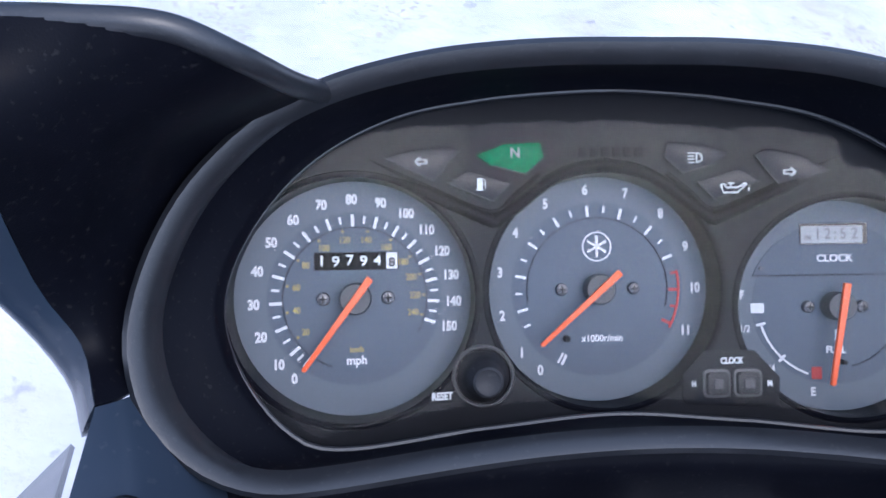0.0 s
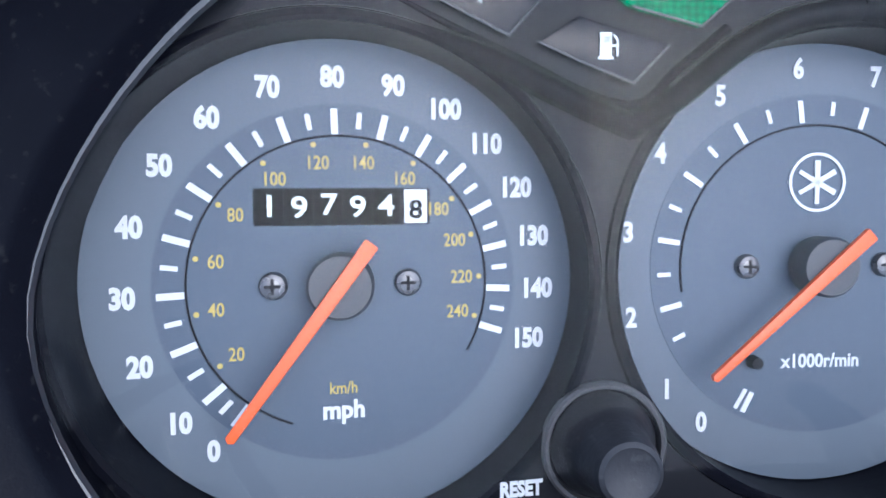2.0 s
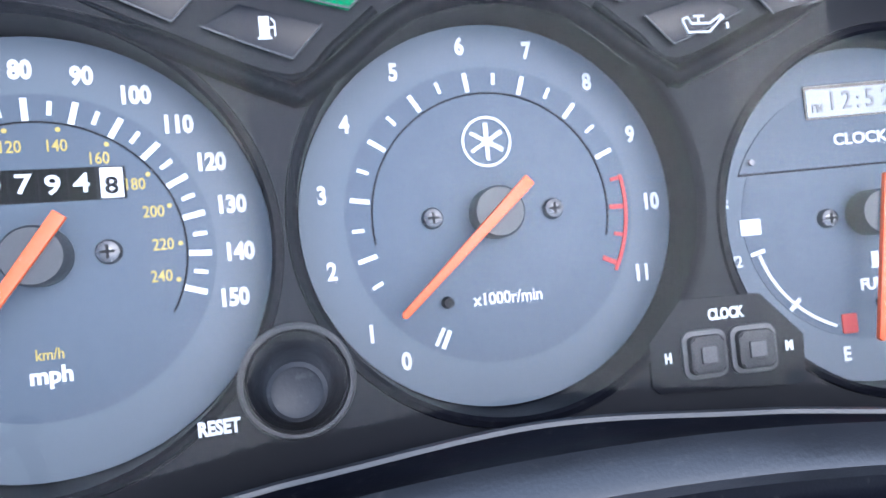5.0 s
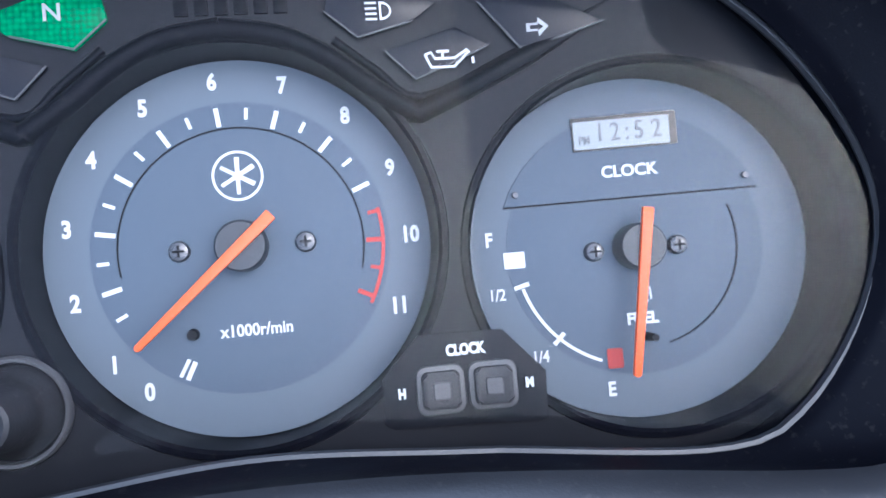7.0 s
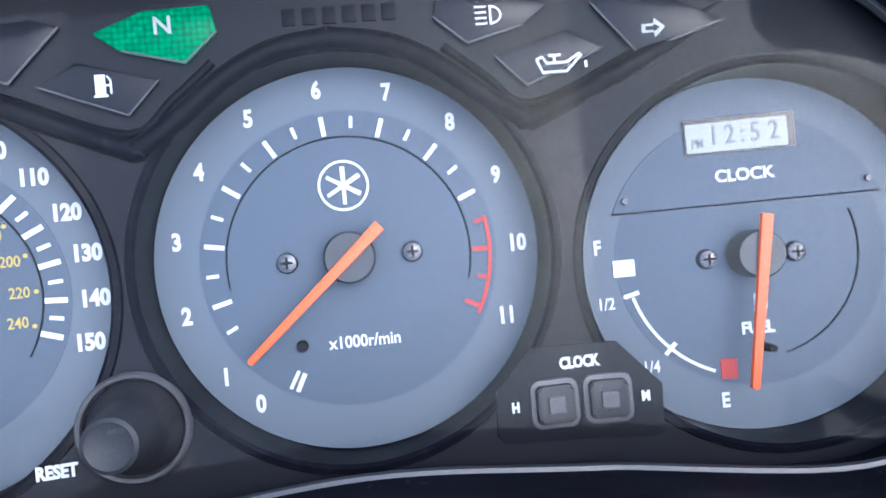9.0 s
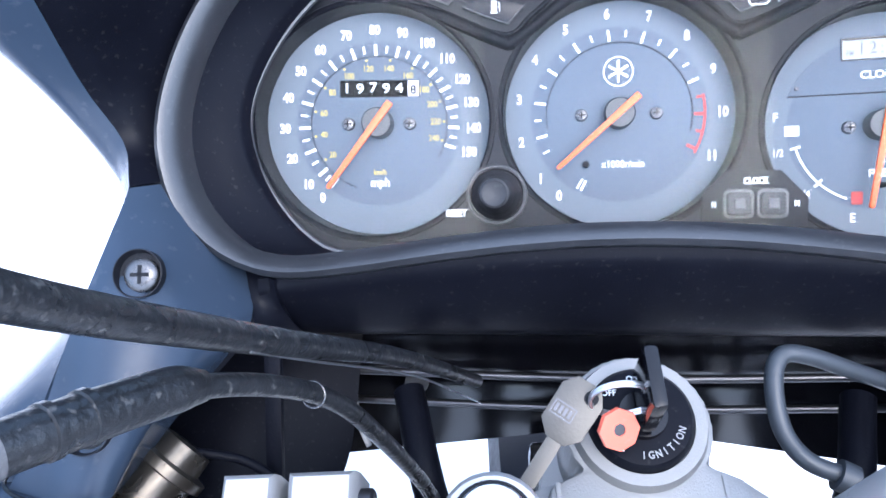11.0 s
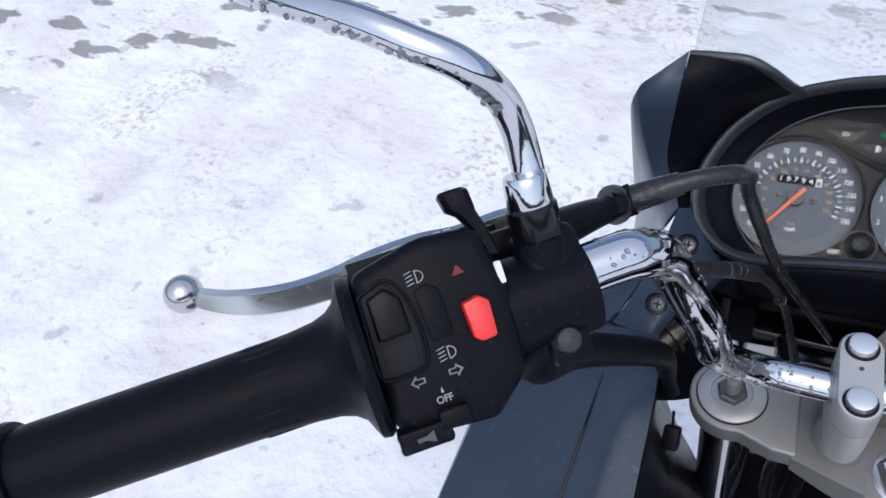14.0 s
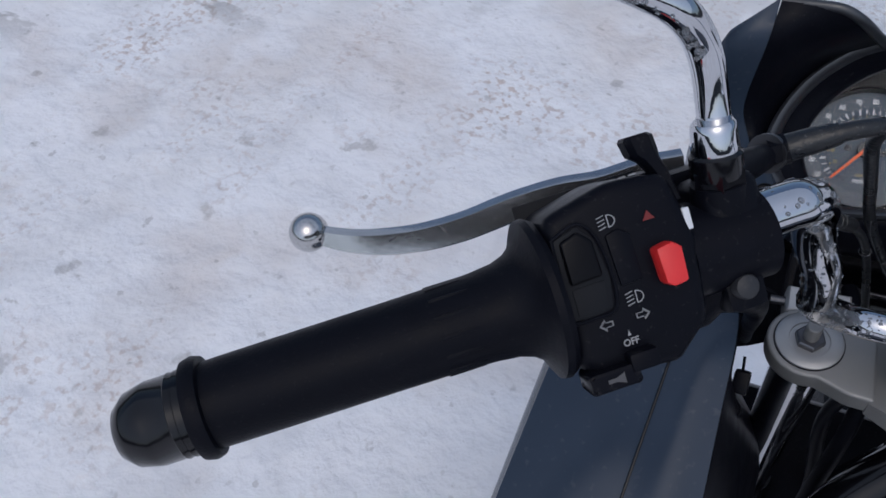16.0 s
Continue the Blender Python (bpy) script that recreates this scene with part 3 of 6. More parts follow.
fuel = dial("fuel_dial", GAUGE, "slate-blue fuel gauge dial with a clock display")
part("inner_disc", prism(arc_pts(GAUGE[0], GAUGE[1], 0.0400, 158, 382, 60), -0.0002, 0.0), DIAL, fuel)
part("clock_panel", prism([(GAUGE[0] - 0.0396, GAUGE[1] + 0.0160)] + arc_pts(GAUGE[0], GAUGE[1], 0.0428, 157.5, 22.5, 40) + [(GAUGE[0] + 0.0396, GAUGE[1] + 0.0160)], -0.0005, 0.0), DIAL, fuel)
part("panel_edge", box((GAUGE[0], -0.0003, GAUGE[1] + 0.0157), (0.0795, 0.0006, 0.0005)), DARK_PRINT_SHADE, fuel, smooth=False)
lcd = part("clock_display", prism(rounded(GAUGE[0], 0.0283, 0.033, 0.0108, 0.0005), -0.0010, -0.0005), BLACK_GLOSS, fuel, "liquid-crystal clock display")
part("lcd_glass", prism(rounded(GAUGE[0] - 0.001, 0.0279, 0.030, 0.0088, 0.0004), -0.0013, -0.0010), LCD, lcd)
for i, (ch, x) in enumerate(zip("12:52", (-0.0078, -0.0030, 0.0007, 0.0045, 0.0100))):
    printed(ch, 0.0084, GAUGE[0] + x, 0.0281, lcd, LCD_SEG, 0.00005, y=-0.0015, name="figure", squeeze=0.78)
printed("PM", 0.0040, GAUGE[0] - 0.0128, 0.0262, lcd, LCD_SEG, 0.00003, y=-0.0015, name="lettering", squeeze=0.7)
printed("CLOCK", 0.0052, GAUGE[0] + 0.0005, 0.0157, fuel, bold=0.00014, y=-0.0007, name="lettering", squeeze=1.0)
printed("FUEL", 0.0050, GAUGE[0] + 0.0005, GAUGE[1] - 0.0228, fuel, bold=0.0002, name="lettering", squeeze=0.9)
for tx, a in (("F", 172.7), ("1/2", 194.9), ("1/4", 225), ("E", 256)):
    ra = radians(a)
    printed(tx, 0.0062 if len(tx) == 1 else 0.0052, GAUGE[0] + 0.0456 * math.cos(ra), GAUGE[1] + 0.0456 * math.sin(ra), fuel, bold=0.0002 if len(tx) == 1 else 0.00008)
part("full_block", prism(rounded(GAUGE[0] - 0.0378, GAUGE[1] - 0.001, 0.0066, 0.0052, 0.0004), -0.0006, -0.0002), WHITE, fuel)
part("scale_arc", band(*GAUGE, 0.0368, 0.0378, 196, 249, -0.0002, 40), WHITE, fuel)
for a in (194.5, 226):
    tick(GAUGE, a, 0.0350, 0.0398, 0.0013, fuel)
part("empty_block", prism(rounded(GAUGE[0] - 0.0092, GAUGE[1] - 0.0345, 0.0048, 0.0062, 0.0006), -0.0006, -0.0002), RED, fuel)
part("groove", band(*GAUGE, 0.0318, 0.0322, -75, 20, -0.0002, 40), DARK_PRINT_SHADE, fuel)


def pump_icon(x, z, s, y):
    """A petrol pump: body with its window, base and hose."""
    o = lambda *q: [(x + s * a, z + s * b) for a, b in q]
    bits = [prism(o((-0.5, -0.8), (-0.5, 0.9), (0.35, 0.9), (0.35, 0.15), (-0.3, 0.15), (-0.3, 0.65), (0.2, 0.65), (0.2, 0.15), (0.35, 0.15), (0.35, -0.8)), y - 0.0003, y),
            prism(o((-0.65, -1.0), (-0.65, -0.8), (0.5, -0.8), (0.5, -1.0)), y - 0.0003, y),
            prism(o((0.35, -0.1), (0.7, -0.1), (0.7, -0.75), (0.85, -0.75), (0.85, 0.4), (0.55, 0.8), (0.45, 0.7), (0.72, 0.35), (0.72, 0.05), (0.35, 0.05)), y - 0.0003, y)]
    return join(*bits)


part("pump_symbol", pump_icon(GAUGE[0] + 0.0015, GAUGE[1] - 0.0148, 0.0028, -0.0002), WHITE, fuel, smooth=False)
screw("dial_screw", (GAUGE[0] - 0.0129, -0.0002, GAUGE[1] - 0.0005), (0, -1, 0), 0.0031, fuel, DIAL_SCREW)
screw("dial_screw", (GAUGE[0] + 0.0132, -0.0002, GAUGE[1] - 0.0005), (0, -1, 0), 0.0031, fuel, DIAL_SCREW)
part("peg", lathe([(0, 0.0014), (0.006, 0.0011), (0.006, 0)], (GAUGE[0] + 0.0015, -0.0002, GAUGE[1] - 0.0285), (0, -1, 0), 14), DARK_PRINT_SHADE, fuel)
needle(GAUGE, 261, 0.0395, 0.0118, 0.0034, 0.0024, fuel)
part("screen_screw", lathe([(0, 0.0011), (0.0006, 0.0009), (0.0006, 0)], (GAUGE[0] - 0.0360, -0.0014, GAUGE[1] + 0.0195), (0, -1, 0), 12), SCREW, fuel)
part("screen_screw", lathe([(0, 0.0011), (0.0006, 0.0009), (0.0006, 0)], (GAUGE[0] + 0.0360, -0.0014, GAUGE[1] + 0.0195), (0, -1, 0), 12), SCREW, fuel)

# warning lamps in their chevron-shaped wells
YP = -0.0150


def lamp(name, pts, material, label, sign=1):
    pts = [(sign * x, z) for x, z in pts]
    well = part(name, prism(pts, YP - 0.0012, YP + 0.002, 0.0006), material, cluster, label)
    low = sorted(range(len(pts)), key=lambda i: pts[i][1])[0]
    for step in (-1, 1):
        a, b = pts[low], pts[(low + step) % len(pts)]
        part("lamp_edge", tube([(a[0], YP - 0.0013, a[1]), (b[0], YP - 0.0013, b[1])], 0.00028, 6, raw=True), KEY_EDGE, well, "thin light moulded edge")
    return well


ARR = [(-0.101, 0.0605), (-0.079, 0.0505), (-0.0665, 0.0645), (-0.073, 0.0665), (-0.088, 0.0645)]
PUMP = [(-0.0725, 0.0495), (-0.0515, 0.0412), (-0.0435, 0.0495), (-0.0635, 0.0555)]
NEUT = [(-0.0590, 0.0625), (-0.0520, 0.0575), (-0.0365, 0.0535), (-0.0280, 0.0610), (-0.0295, 0.0680), (-0.0460, 0.0675)]
arrow_l = lamp("left_indicator_lamp", ARR, TELL, "dark indicator lamp with a white arrow")
low_fuel = lamp("fuel_lamp", PUMP, TELL, "dark low-fuel lamp with a white pump symbol")
neutral = lamp("neutral_lamp", NEUT, GREEN, "green neutral lamp, lit")
beam = lamp("high_beam_lamp", NEUT, TELL, "dark high-beam lamp with a white headlamp symbol", -1)
oil = lamp("oil_lamp", PUMP, TELL, "dark oil lamp with a white oil-can symbol", -1)
arrow_r = lamp("right_indicator_lamp", [(-0.1045, 0.0535), (-0.0815, 0.0470), (-0.0705, 0.0615), (-0.0760, 0.0645), (-0.0900, 0.0615)], TELL, "dark indicator lamp with a white arrow", -1)
YS = YP - 0.0013


def arrow_icon(x, z, s, d, y, w=0.13):
    out = [(-1, 0), (-0.1, 0.85), (-0.1, 0.38), (1, 0.38), (1, -0.38), (-0.1, -0.38), (-0.1, -0.85)]
    inn = [(a * (1 - 2.2 * w) + 0.06, b * (1 - 3.0 * w)) for a, b in out]
    bm = bmesh.new()
    vo = [bm.verts.new((x + d * s * a, y, z + s * b)) for a, b in out]
    vi = [bm.verts.new((x + d * s * a, y, z + s * b)) for a, b in inn]
    for i in range(7):
        bm.faces.new((vo[i], vo[(i + 1) % 7], vi[(i + 1) % 7], vi[i]))
    bmesh.ops.solidify(bm, geom=list(bm.faces), thickness=0.0002)
    return bm


def headlamp_icon(x, z, s, y, slope=0.0, k=1.0):
    """A lamp's bowl with four beams; slope tips the beams, k is the weight of the lines."""
    d = 0.2 * k
    bits = [prism([(x + 0.15 * s, z - 0.75 * s)] + [(x + 0.15 * s + 0.95 * s * math.cos(a), z + 0.75 * s * math.sin(a)) for a in np.linspace(-1.57, 1.57, 14)] + [(x + (0.15 + d) * s + (0.95 - 1.75 * d) * s * math.cos(a), z + (0.75 - d) * s * math.sin(a)) for a in np.linspace(1.57, -1.57, 14)] + [(x + (0.15 + d) * s, z - (0.75 - d) * s)], y - 0.0003, y),
            box((x + 0.22 * s, y - 0.00015, z), (0.16 * k * s, 0.0003, 1.45 * s))]
    bits += [box((0, 0, 0), (0.9 * s, 0.0003, 0.14 * k * s), m=Matrix.Translation((x - 0.55 * s, y - 0.00015, z + q * s * 0.33)) @ Matrix.Rotation(-slope, 4, "Y")) for q in (-2, -0.66, 0.66, 2)]
    return join(*bits)


part("arrow_symbol", arrow_icon(-0.0845, 0.0592, 0.0031, 1, YS, 0.18), WHITE, arrow_l, smooth=False)
part("arrow_symbol", arrow_icon(0.0861, 0.0532, 0.0031, -1, YS, 0.18), WHITE, arrow_r, smooth=False)
part("pump_symbol", pump_icon(-0.0575, 0.0492, 0.0030, YS), WHITE, low_fuel, smooth=False)
part("neutral_letter", lettering("N", 0.0064, face(-0.0413, 0.0632, YS), 0.0001), GREY_PRINT, neutral, smooth=False)
part("headlamp_symbol", headlamp_icon(0.0425, 0.0605, 0.0034, YS), WHITE, beam, smooth=False)
OILCAN = [(0.0545, 0.0478), (0.0560, 0.0442), (0.0625, 0.0442), (0.0668, 0.0482), (0.0662, 0.0487), (0.0628, 0.0466), (0.0572, 0.0466), (0.0562, 0.0484)]
part("oil_can_symbol", join(tube([(x, YS, z) for x, z in OILCAN + OILCAN[:1]], 0.00042, 6, raw=True), tube([(0.0594, YS, 0.0466), (0.0594, YS, 0.0486)], 0.0004, 6, raw=True), tube([(0.0578, YS, 0.0486), (0.0612, YS, 0.0486)], 0.0004, 6, raw=True), box((0.0677, YS, 0.0456), (0.0007, 0.0003, 0.0018))), WHITE, oil, smooth=False)


def ridge(points, r, name, parent, material=PLATE, label=""):
    return part(name, tube([(x, YP + 0.0003, z) for x, z in points], [r * 0.2] + [r] * (len(points) - 1), 10, 4), material, parent, label)


for s in (-1, 1):
    ridge([(s * 0.098, 0.0520), (s * 0.082, 0.0455), (s * 0.0535, 0.0330), (s * 0.0500, 0.0330), (s * 0.040, 0.0395), (s * 0.028, 0.0490), (s * 0.015, 0.0555), (0.0, 0.0580)], 0.0030, "lamp_well_edge", cluster, BLACK, "raised chevron edge below the lamps")
    ridge([(s * 0.1075, 0.0600), (s * 0.079, 0.0468), (s * 0.0525, 0.0365), (s * 0.041, 0.0445), (s * 0.030, 0.0535)], 0.0012, "lamp_well_lip", cluster, BLACK)
part("raised_maker_bars", join(*[box((-0.0095 + 0.0052 * k, YP + 0.0002, 0.0637), (0.0036, 0.0008, 0.0044), 0.0003) for k in range(6)]), BLACK, cluster, "raised black bars, unreadable")

# reset knob and clock keys
knob = part("reset_knob", lathe([(0, 0.0118), (0.0020, 0.0118), (0.0032, 0.0110), (0.0060, 0.0102), (0.0080, 0.0090), (0.0100, 0.0080), (0.0180, 0.0072), (0.0200, 0.0066), (0.0206, 0.0056), (0.0202, 0.0050), (0.0200, 0)], (KNOB_AT[0], -0.0140, KNOB_AT[1]), (0, -1, 0), 40), KNOB, cluster, "black rubber trip reset knob")
part("knob_collar", lathe([(0, 0.0142), (0.0022, 0.0142), (0.0030, 0.0136), (0.0026, 0.0128), (0, 0.0126)], (KNOB_AT[0], -0.0143, KNOB_AT[1]), (0, -1, 0), 40), KEY_EDGE, knob, "worn grey collar")
printed("RESET", 0.0046, -0.0764, -0.0462, cluster, bold=0.00022, y=YP - 0.0011, name="lettering", squeeze=0.78)
keys = part("clock_key_panel", prism([(0.0375, -0.0535), (0.0350, -0.0512), (0.0352, -0.0395), (0.0455, -0.0287), (0.0690, -0.0292), (0.0800, -0.0415), (0.0795, -0.0542), (0.0770, -0.0552)], YP - 0.0006, YP + 0.001, 0.0003), PLATE, cluster, "moulded panel with two clock setting keys")
for x in (0.0508, 0.0652):
    part("key_frame", prism(rounded(x, -0.0440, 0.0132, 0.0132, 0.0028), YP - 0.0016, YP, 0.0006), KEY_EDGE, keys)
    part("key", prism(rounded(x, -0.0440, 0.0104, 0.0104, 0.0018), YP - 0.0034, YP, 0.0008), KNOB, keys)
    part("key_dimple", prism(rounded(x, -0.0440, 0.0045, 0.0045, 0.0005), YP - 0.0040, YP - 0.003, 0.0003), KEY_EDGE, keys)
printed("CLOCK", 0.0042, 0.0584, -0.0338, keys, bold=0.0002, y=YP - 0.0008, name="lettering", squeeze=0.75)
printed("H", 0.0036, 0.0402, -0.0442, keys, bold=0.0002, y=YP - 0.0008, name="lettering", squeeze=0.8)
printed("M", 0.0036, 0.0750, -0.0443, keys, bold=0.0002, y=YP - 0.0016, name="lettering", squeeze=0.8)
# ---- the fairing round the cluster ----
fairing = thing("fairing", "black and dark blue-grey motorcycle fairing with dried water spots", "fairing")
RI = grown(R, -0.004)
part("dash_rim", loft([at_depth([((a[0] * 0.3 + b[0] * 0.7), (a[1] * 0.3 + b[1] * 0.7)) for a, b in zip(grown(W, 0.006), R)], -0.0600), at_depth(RI, -0.066), at_depth(grown(R, -0.001), -0.0725), at_depth(grown(R, 0.0025), -0.0745), at_depth(grown(R, 0.0050), -0.0725), at_depth(grown(R, 0.0062), -0.066), at_depth(grown(R, 0.0062), -0.045), at_depth(grown(R, 0.004), -0.01)], caps=False), BLACK_SOFT, fairing, "rounded satin black rim of the dash")


def sheet(rows, thick=0.003, n=4):
    """A smooth skin through rows of points, given a thickness."""
    fine = [spline(r, n) for r in rows]
    cols = [spline([r[i] for r in fine], n) for i in range(len(fine[0]))]
    bm = bmesh.new()
    vs = [[bm.verts.new(p) for p in c] for c in cols]
    for a, b in zip(vs, vs[1:]):
        for i in range(len(a) - 1):
            bm.faces.new((a[i], a[i + 1], b[i + 1], b[i]))
    bmesh.ops.recalc_face_normals(bm, faces=bm.faces)
    bmesh.ops.solidify(bm, geom=list(bm.faces), thickness=thick)
    return bm


# apron under the dash, receding to its lower edge
part("lower_apron", sheet([[(x, -0.067, -0.0610 - 0.012 * min(1, abs(x / 0.15)) ** 2), (x, -0.064, -0.070 - 0.012 * min(1, abs(x / 0.15)) ** 2), (x, -0.045, -0.092 - 0.004 * abs(x / 0.15)), (x, -0.032, -0.1010), (x, -0.016, -0.1000)] for x in (-0.155, -0.12, -0.08, -0.04, 0, 0.04, 0.08, 0.12, 0.155)]), BLACK, fairing, "matt black apron below the dash")
for s in (-1, 1):
    part("apron_return", sheet([[(s * -0.146, -0.0662, -0.0727), (s * -0.156, -0.0600, -0.0690), (s * -0.1645, -0.0530, -0.0660)],
                                [(s * -0.146, -0.0615, -0.0830), (s * -0.153, -0.0625, -0.0815), (s * -0.1600, -0.0625, -0.0800)],
                                [(s * -0.146, -0.0470, -0.0945), (s * -0.1525, -0.0600, -0.0930), (s * -0.1580, -0.0695, -0.0905)],
                                [(s * -0.146, -0.0310, -0.1010), (s * -0.154, -0.0550, -0.1010), (s * -0.1620, -0.0750, -0.1000)]]), BLACK, fairing, "curved return between apron and cheek")
    # inner wing and cheek: skins from the rim out to the seam
    part("inner_wing", sheet([[(s * -0.122, -0.068, 0.0800), (s * -0.130, -0.102, 0.0750), (s * -0.143, -0.131, 0.0765), (s * -0.159, -0.145, 0.0805), (s * -0.182, -0.148, 0.0815), (s * -0.205, -0.148, 0.0820)],
                              [(s * -0.1630, -0.0600, 0.0580), (s * -0.1760, -0.0950, 0.0520), (s * -0.1820, -0.1075, 0.0510), (s * -0.1880, -0.1200, 0.0500), (s * -0.1980, -0.1370, 0.0500), (s * -0.2070, -0.1470, 0.0500)],
                              [(s * -0.1880, -0.0550, 0.0200), (s * -0.1960, -0.0660, 0.0180), (s * -0.2020, -0.0730, 0.0160), (s * -0.2080, -0.0790, 0.0140), (s * -0.2130, -0.0850, 0.0120), (s * -0.2195, -0.0880, 0.0100)],
                              [(s * -0.1930, -0.0500, -0.0070), (s * -0.1960, -0.0550, -0.0080), (s * -0.1995, -0.0590, -0.0095), (s * -0.2030, -0.0630, -0.0110), (s * -0.2070, -0.0670, -0.0125), (s * -0.2120, -0.0690, -0.0140)],
                              [(s * -0.1880, -0.0520, -0.0290), (s * -0.1900, -0.0620, -0.0300), (s * -0.1925, -0.0690, -0.0310), (s * -0.1950, -0.0750, -0.0320), (s * -0.1985, -0.0790, -0.0330), (s * -0.2025, -0.0815, -0.0340)]]), BLACK, fairing, "black inner wing panel")
    part("wing_edge", tube([(s * -0.122, -0.064, 0.0800), (s * -0.130, -0.098, 0.0755), (s * -0.143, -0.127, 0.0770), (s * -0.159, -0.141, 0.0810), (s * -0.182, -0.144, 0.0820), (s * -0.205, -0.144, 0.0825)], 0.0042, 14), BLACK_SOFT, fairing, "rounded top edge of the wing")
    part("cheek_panel", sheet([[(s * -0.187, -0.050, -0.0300), (s * -0.190, -0.062, -0.0310), (s * -0.1935, -0.071, -0.0325), (s * -0.197, -0.0775, -0.0335), (s * -0.2025, -0.0815, -0.0345)],
                               [(s * -0.164, -0.054, -0.066), (s * -0.172, -0.085, -0.070), (s * -0.181, -0.104, -0.072), (s * -0.193, -0.110, -0.074), (s * -0.2055, -0.109, -0.076)],
                               [(s * -0.1570, -0.070, -0.0900), (s * -0.1620, -0.088, -0.0960), (s * -0.1700, -0.106, -0.0990), (s * -0.194, -0.117, -0.099), (s * -0.2135, -0.113, -0.100)],
                               [(s * -0.1790, -0.088, -0.1230), (s * -0.1785, -0.101, -0.1205), (s * -0.1805, -0.115, -0.1190), (s * -0.197, -0.122, -0.120), (s * -0.2215, -0.114, -0.122)],
                               [(s * -0.2030, -0.090, -0.1550), (s * -0.1965, -0.106, -0.1500), (s * -0.1915, -0.120, -0.1475), (s * -0.203, -0.127, -0.1475), (s * -0.2320, -0.118, -0.146)]]), PAINT, fairing, "dark blue-grey painted cheek panel")
    # outer shell, curving away forwards
    part("outer_wing", sheet([[(s * -0.2055, -0.1475, 0.085), (s * -0.226, -0.156, 0.061), (s * -0.243, -0.150, 0.042), (s * -0.262, -0.06, 0.030), (s * -0.290, 0.12, 0.00)],
                              [(s * -0.2075, -0.1465, 0.050), (s * -0.228, -0.143, 0.038), (s * -0.243, -0.130, 0.030), (s * -0.260, -0.05, 0.015), (s * -0.292, 0.13, -0.01)],
                              [(s * -0.2200, -0.0875, 0.010), (s * -0.231, -0.084, 0.006), (s * -0.239, -0.075, 0.002), (s * -0.255, -0.02, -0.004), (s * -0.296, 0.16, -0.02)],
                              [(s * -0.2125, -0.0685, -0.014), (s * -0.219, -0.064, -0.020), (s * -0.226, -0.052, -0.028), (s * -0.246, 0.00, -0.032), (s * -0.300, 0.18, -0.04)],
                              [(s * -0.2030, -0.0812, -0.034), (s * -0.209, -0.074, -0.042), (s * -0.220, -0.050, -0.052), (s * -0.242, 0.02, -0.056), (s * -0.300, 0.18, -0.07)]]), PAINT, fairing, "dark blue-grey outer fairing shell")
    part("shoulder", sheet([[(s * -0.2055, -0.109, -0.076), (s * -0.222, -0.080, -0.080), (s * -0.240, -0.03, -0.082), (s * -0.280, 0.08, -0.085)],
                            [(s * -0.2135, -0.112, -0.098), (s * -0.245, -0.095, -0.112), (s * -0.275, -0.06, -0.120), (s * -0.310, 0.03, -0.125)],
                            [(s * -0.2320, -0.116, -0.144), (s * -0.274, -0.118, -0.152), (s * -0.310, -0.105, -0.168), (s * -0.340, -0.03, -0.18)]]), PAINT, fairing, "rounded blue-grey shoulder of the fairing")
    for p in ((s * -0.1845, -0.1085, -0.0675), (s * -0.197, -0.1245, -0.1215)):
        # the panel has no hole: the cup's charcoal colour stands for the recess's shade
        cup = part("screw_cup", lathe([(-0.004, 0.0092), (0.0002, 0.0092), (0.0003, 0.0088), (-0.0034, 0.0080), (-0.0036, 0)], p, (s * 0.12, -1, 0.15), 32), PLATE, fairing, "screw cup, shade of its recess put in the charcoal colour")
        screw("panel_screw", (p[0] + s * 0.0006, p[1] + 0.0020, p[2] - 0.0008), (s * 0.12, -1, 0.15), 0.0064, cup, DIAL_SCREW)
    part("cheek_seam", tube([(s * -0.1915, -0.1212, -0.1478), (s * -0.203, -0.1284, -0.1478), (s * -0.222, -0.1245, -0.1468), (s * -0.2330, -0.1190, -0.1440), (s * -0.2290, -0.1165, -0.1360)], 0.0008, 8), BLACK_GLOSS, fairing, "joint below the cheek panel")
    # long side panel that drops towards the rider's knee
    part("side_panel", sheet([[(s * -0.1905, -0.128, -0.1490), (s * -0.200, -0.135, -0.149), (s * -0.217, -0.136, -0.149), (s * -0.262, -0.128, -0.152), (s * -0.304, -0.118, -0.160)],
                              [(s * -0.177, -0.170, -0.180), (s * -0.196, -0.176, -0.181), (s * -0.216, -0.174, -0.182), (s * -0.264, -0.167, -0.184), (s * -0.3055, -0.158, -0.186)],
                              [(s * -0.173, -0.196, -0.250), (s * -0.196, -0.203, -0.250), (s * -0.219, -0.203, -0.250), (s * -0.265, -0.205, -0.250), (s * -0.306, -0.202, -0.250)],
                              [(s * -0.168, -0.228, -0.350), (s * -0.196, -0.240, -0.350), (s * -0.224, -0.243, -0.350), (s * -0.267, -0.258, -0.350), (s * -0.307, -0.264, -0.350)],
                              [(s * -0.163, -0.264, -0.470), (s * -0.197, -0.286, -0.470), (s * -0.230, -0.292, -0.470), (s * -0.270, -0.322, -0.470), (s * -0.308, -0.338, -0.470)]]), PAINT, fairing, "dark blue-grey side fairing panel with water marks")
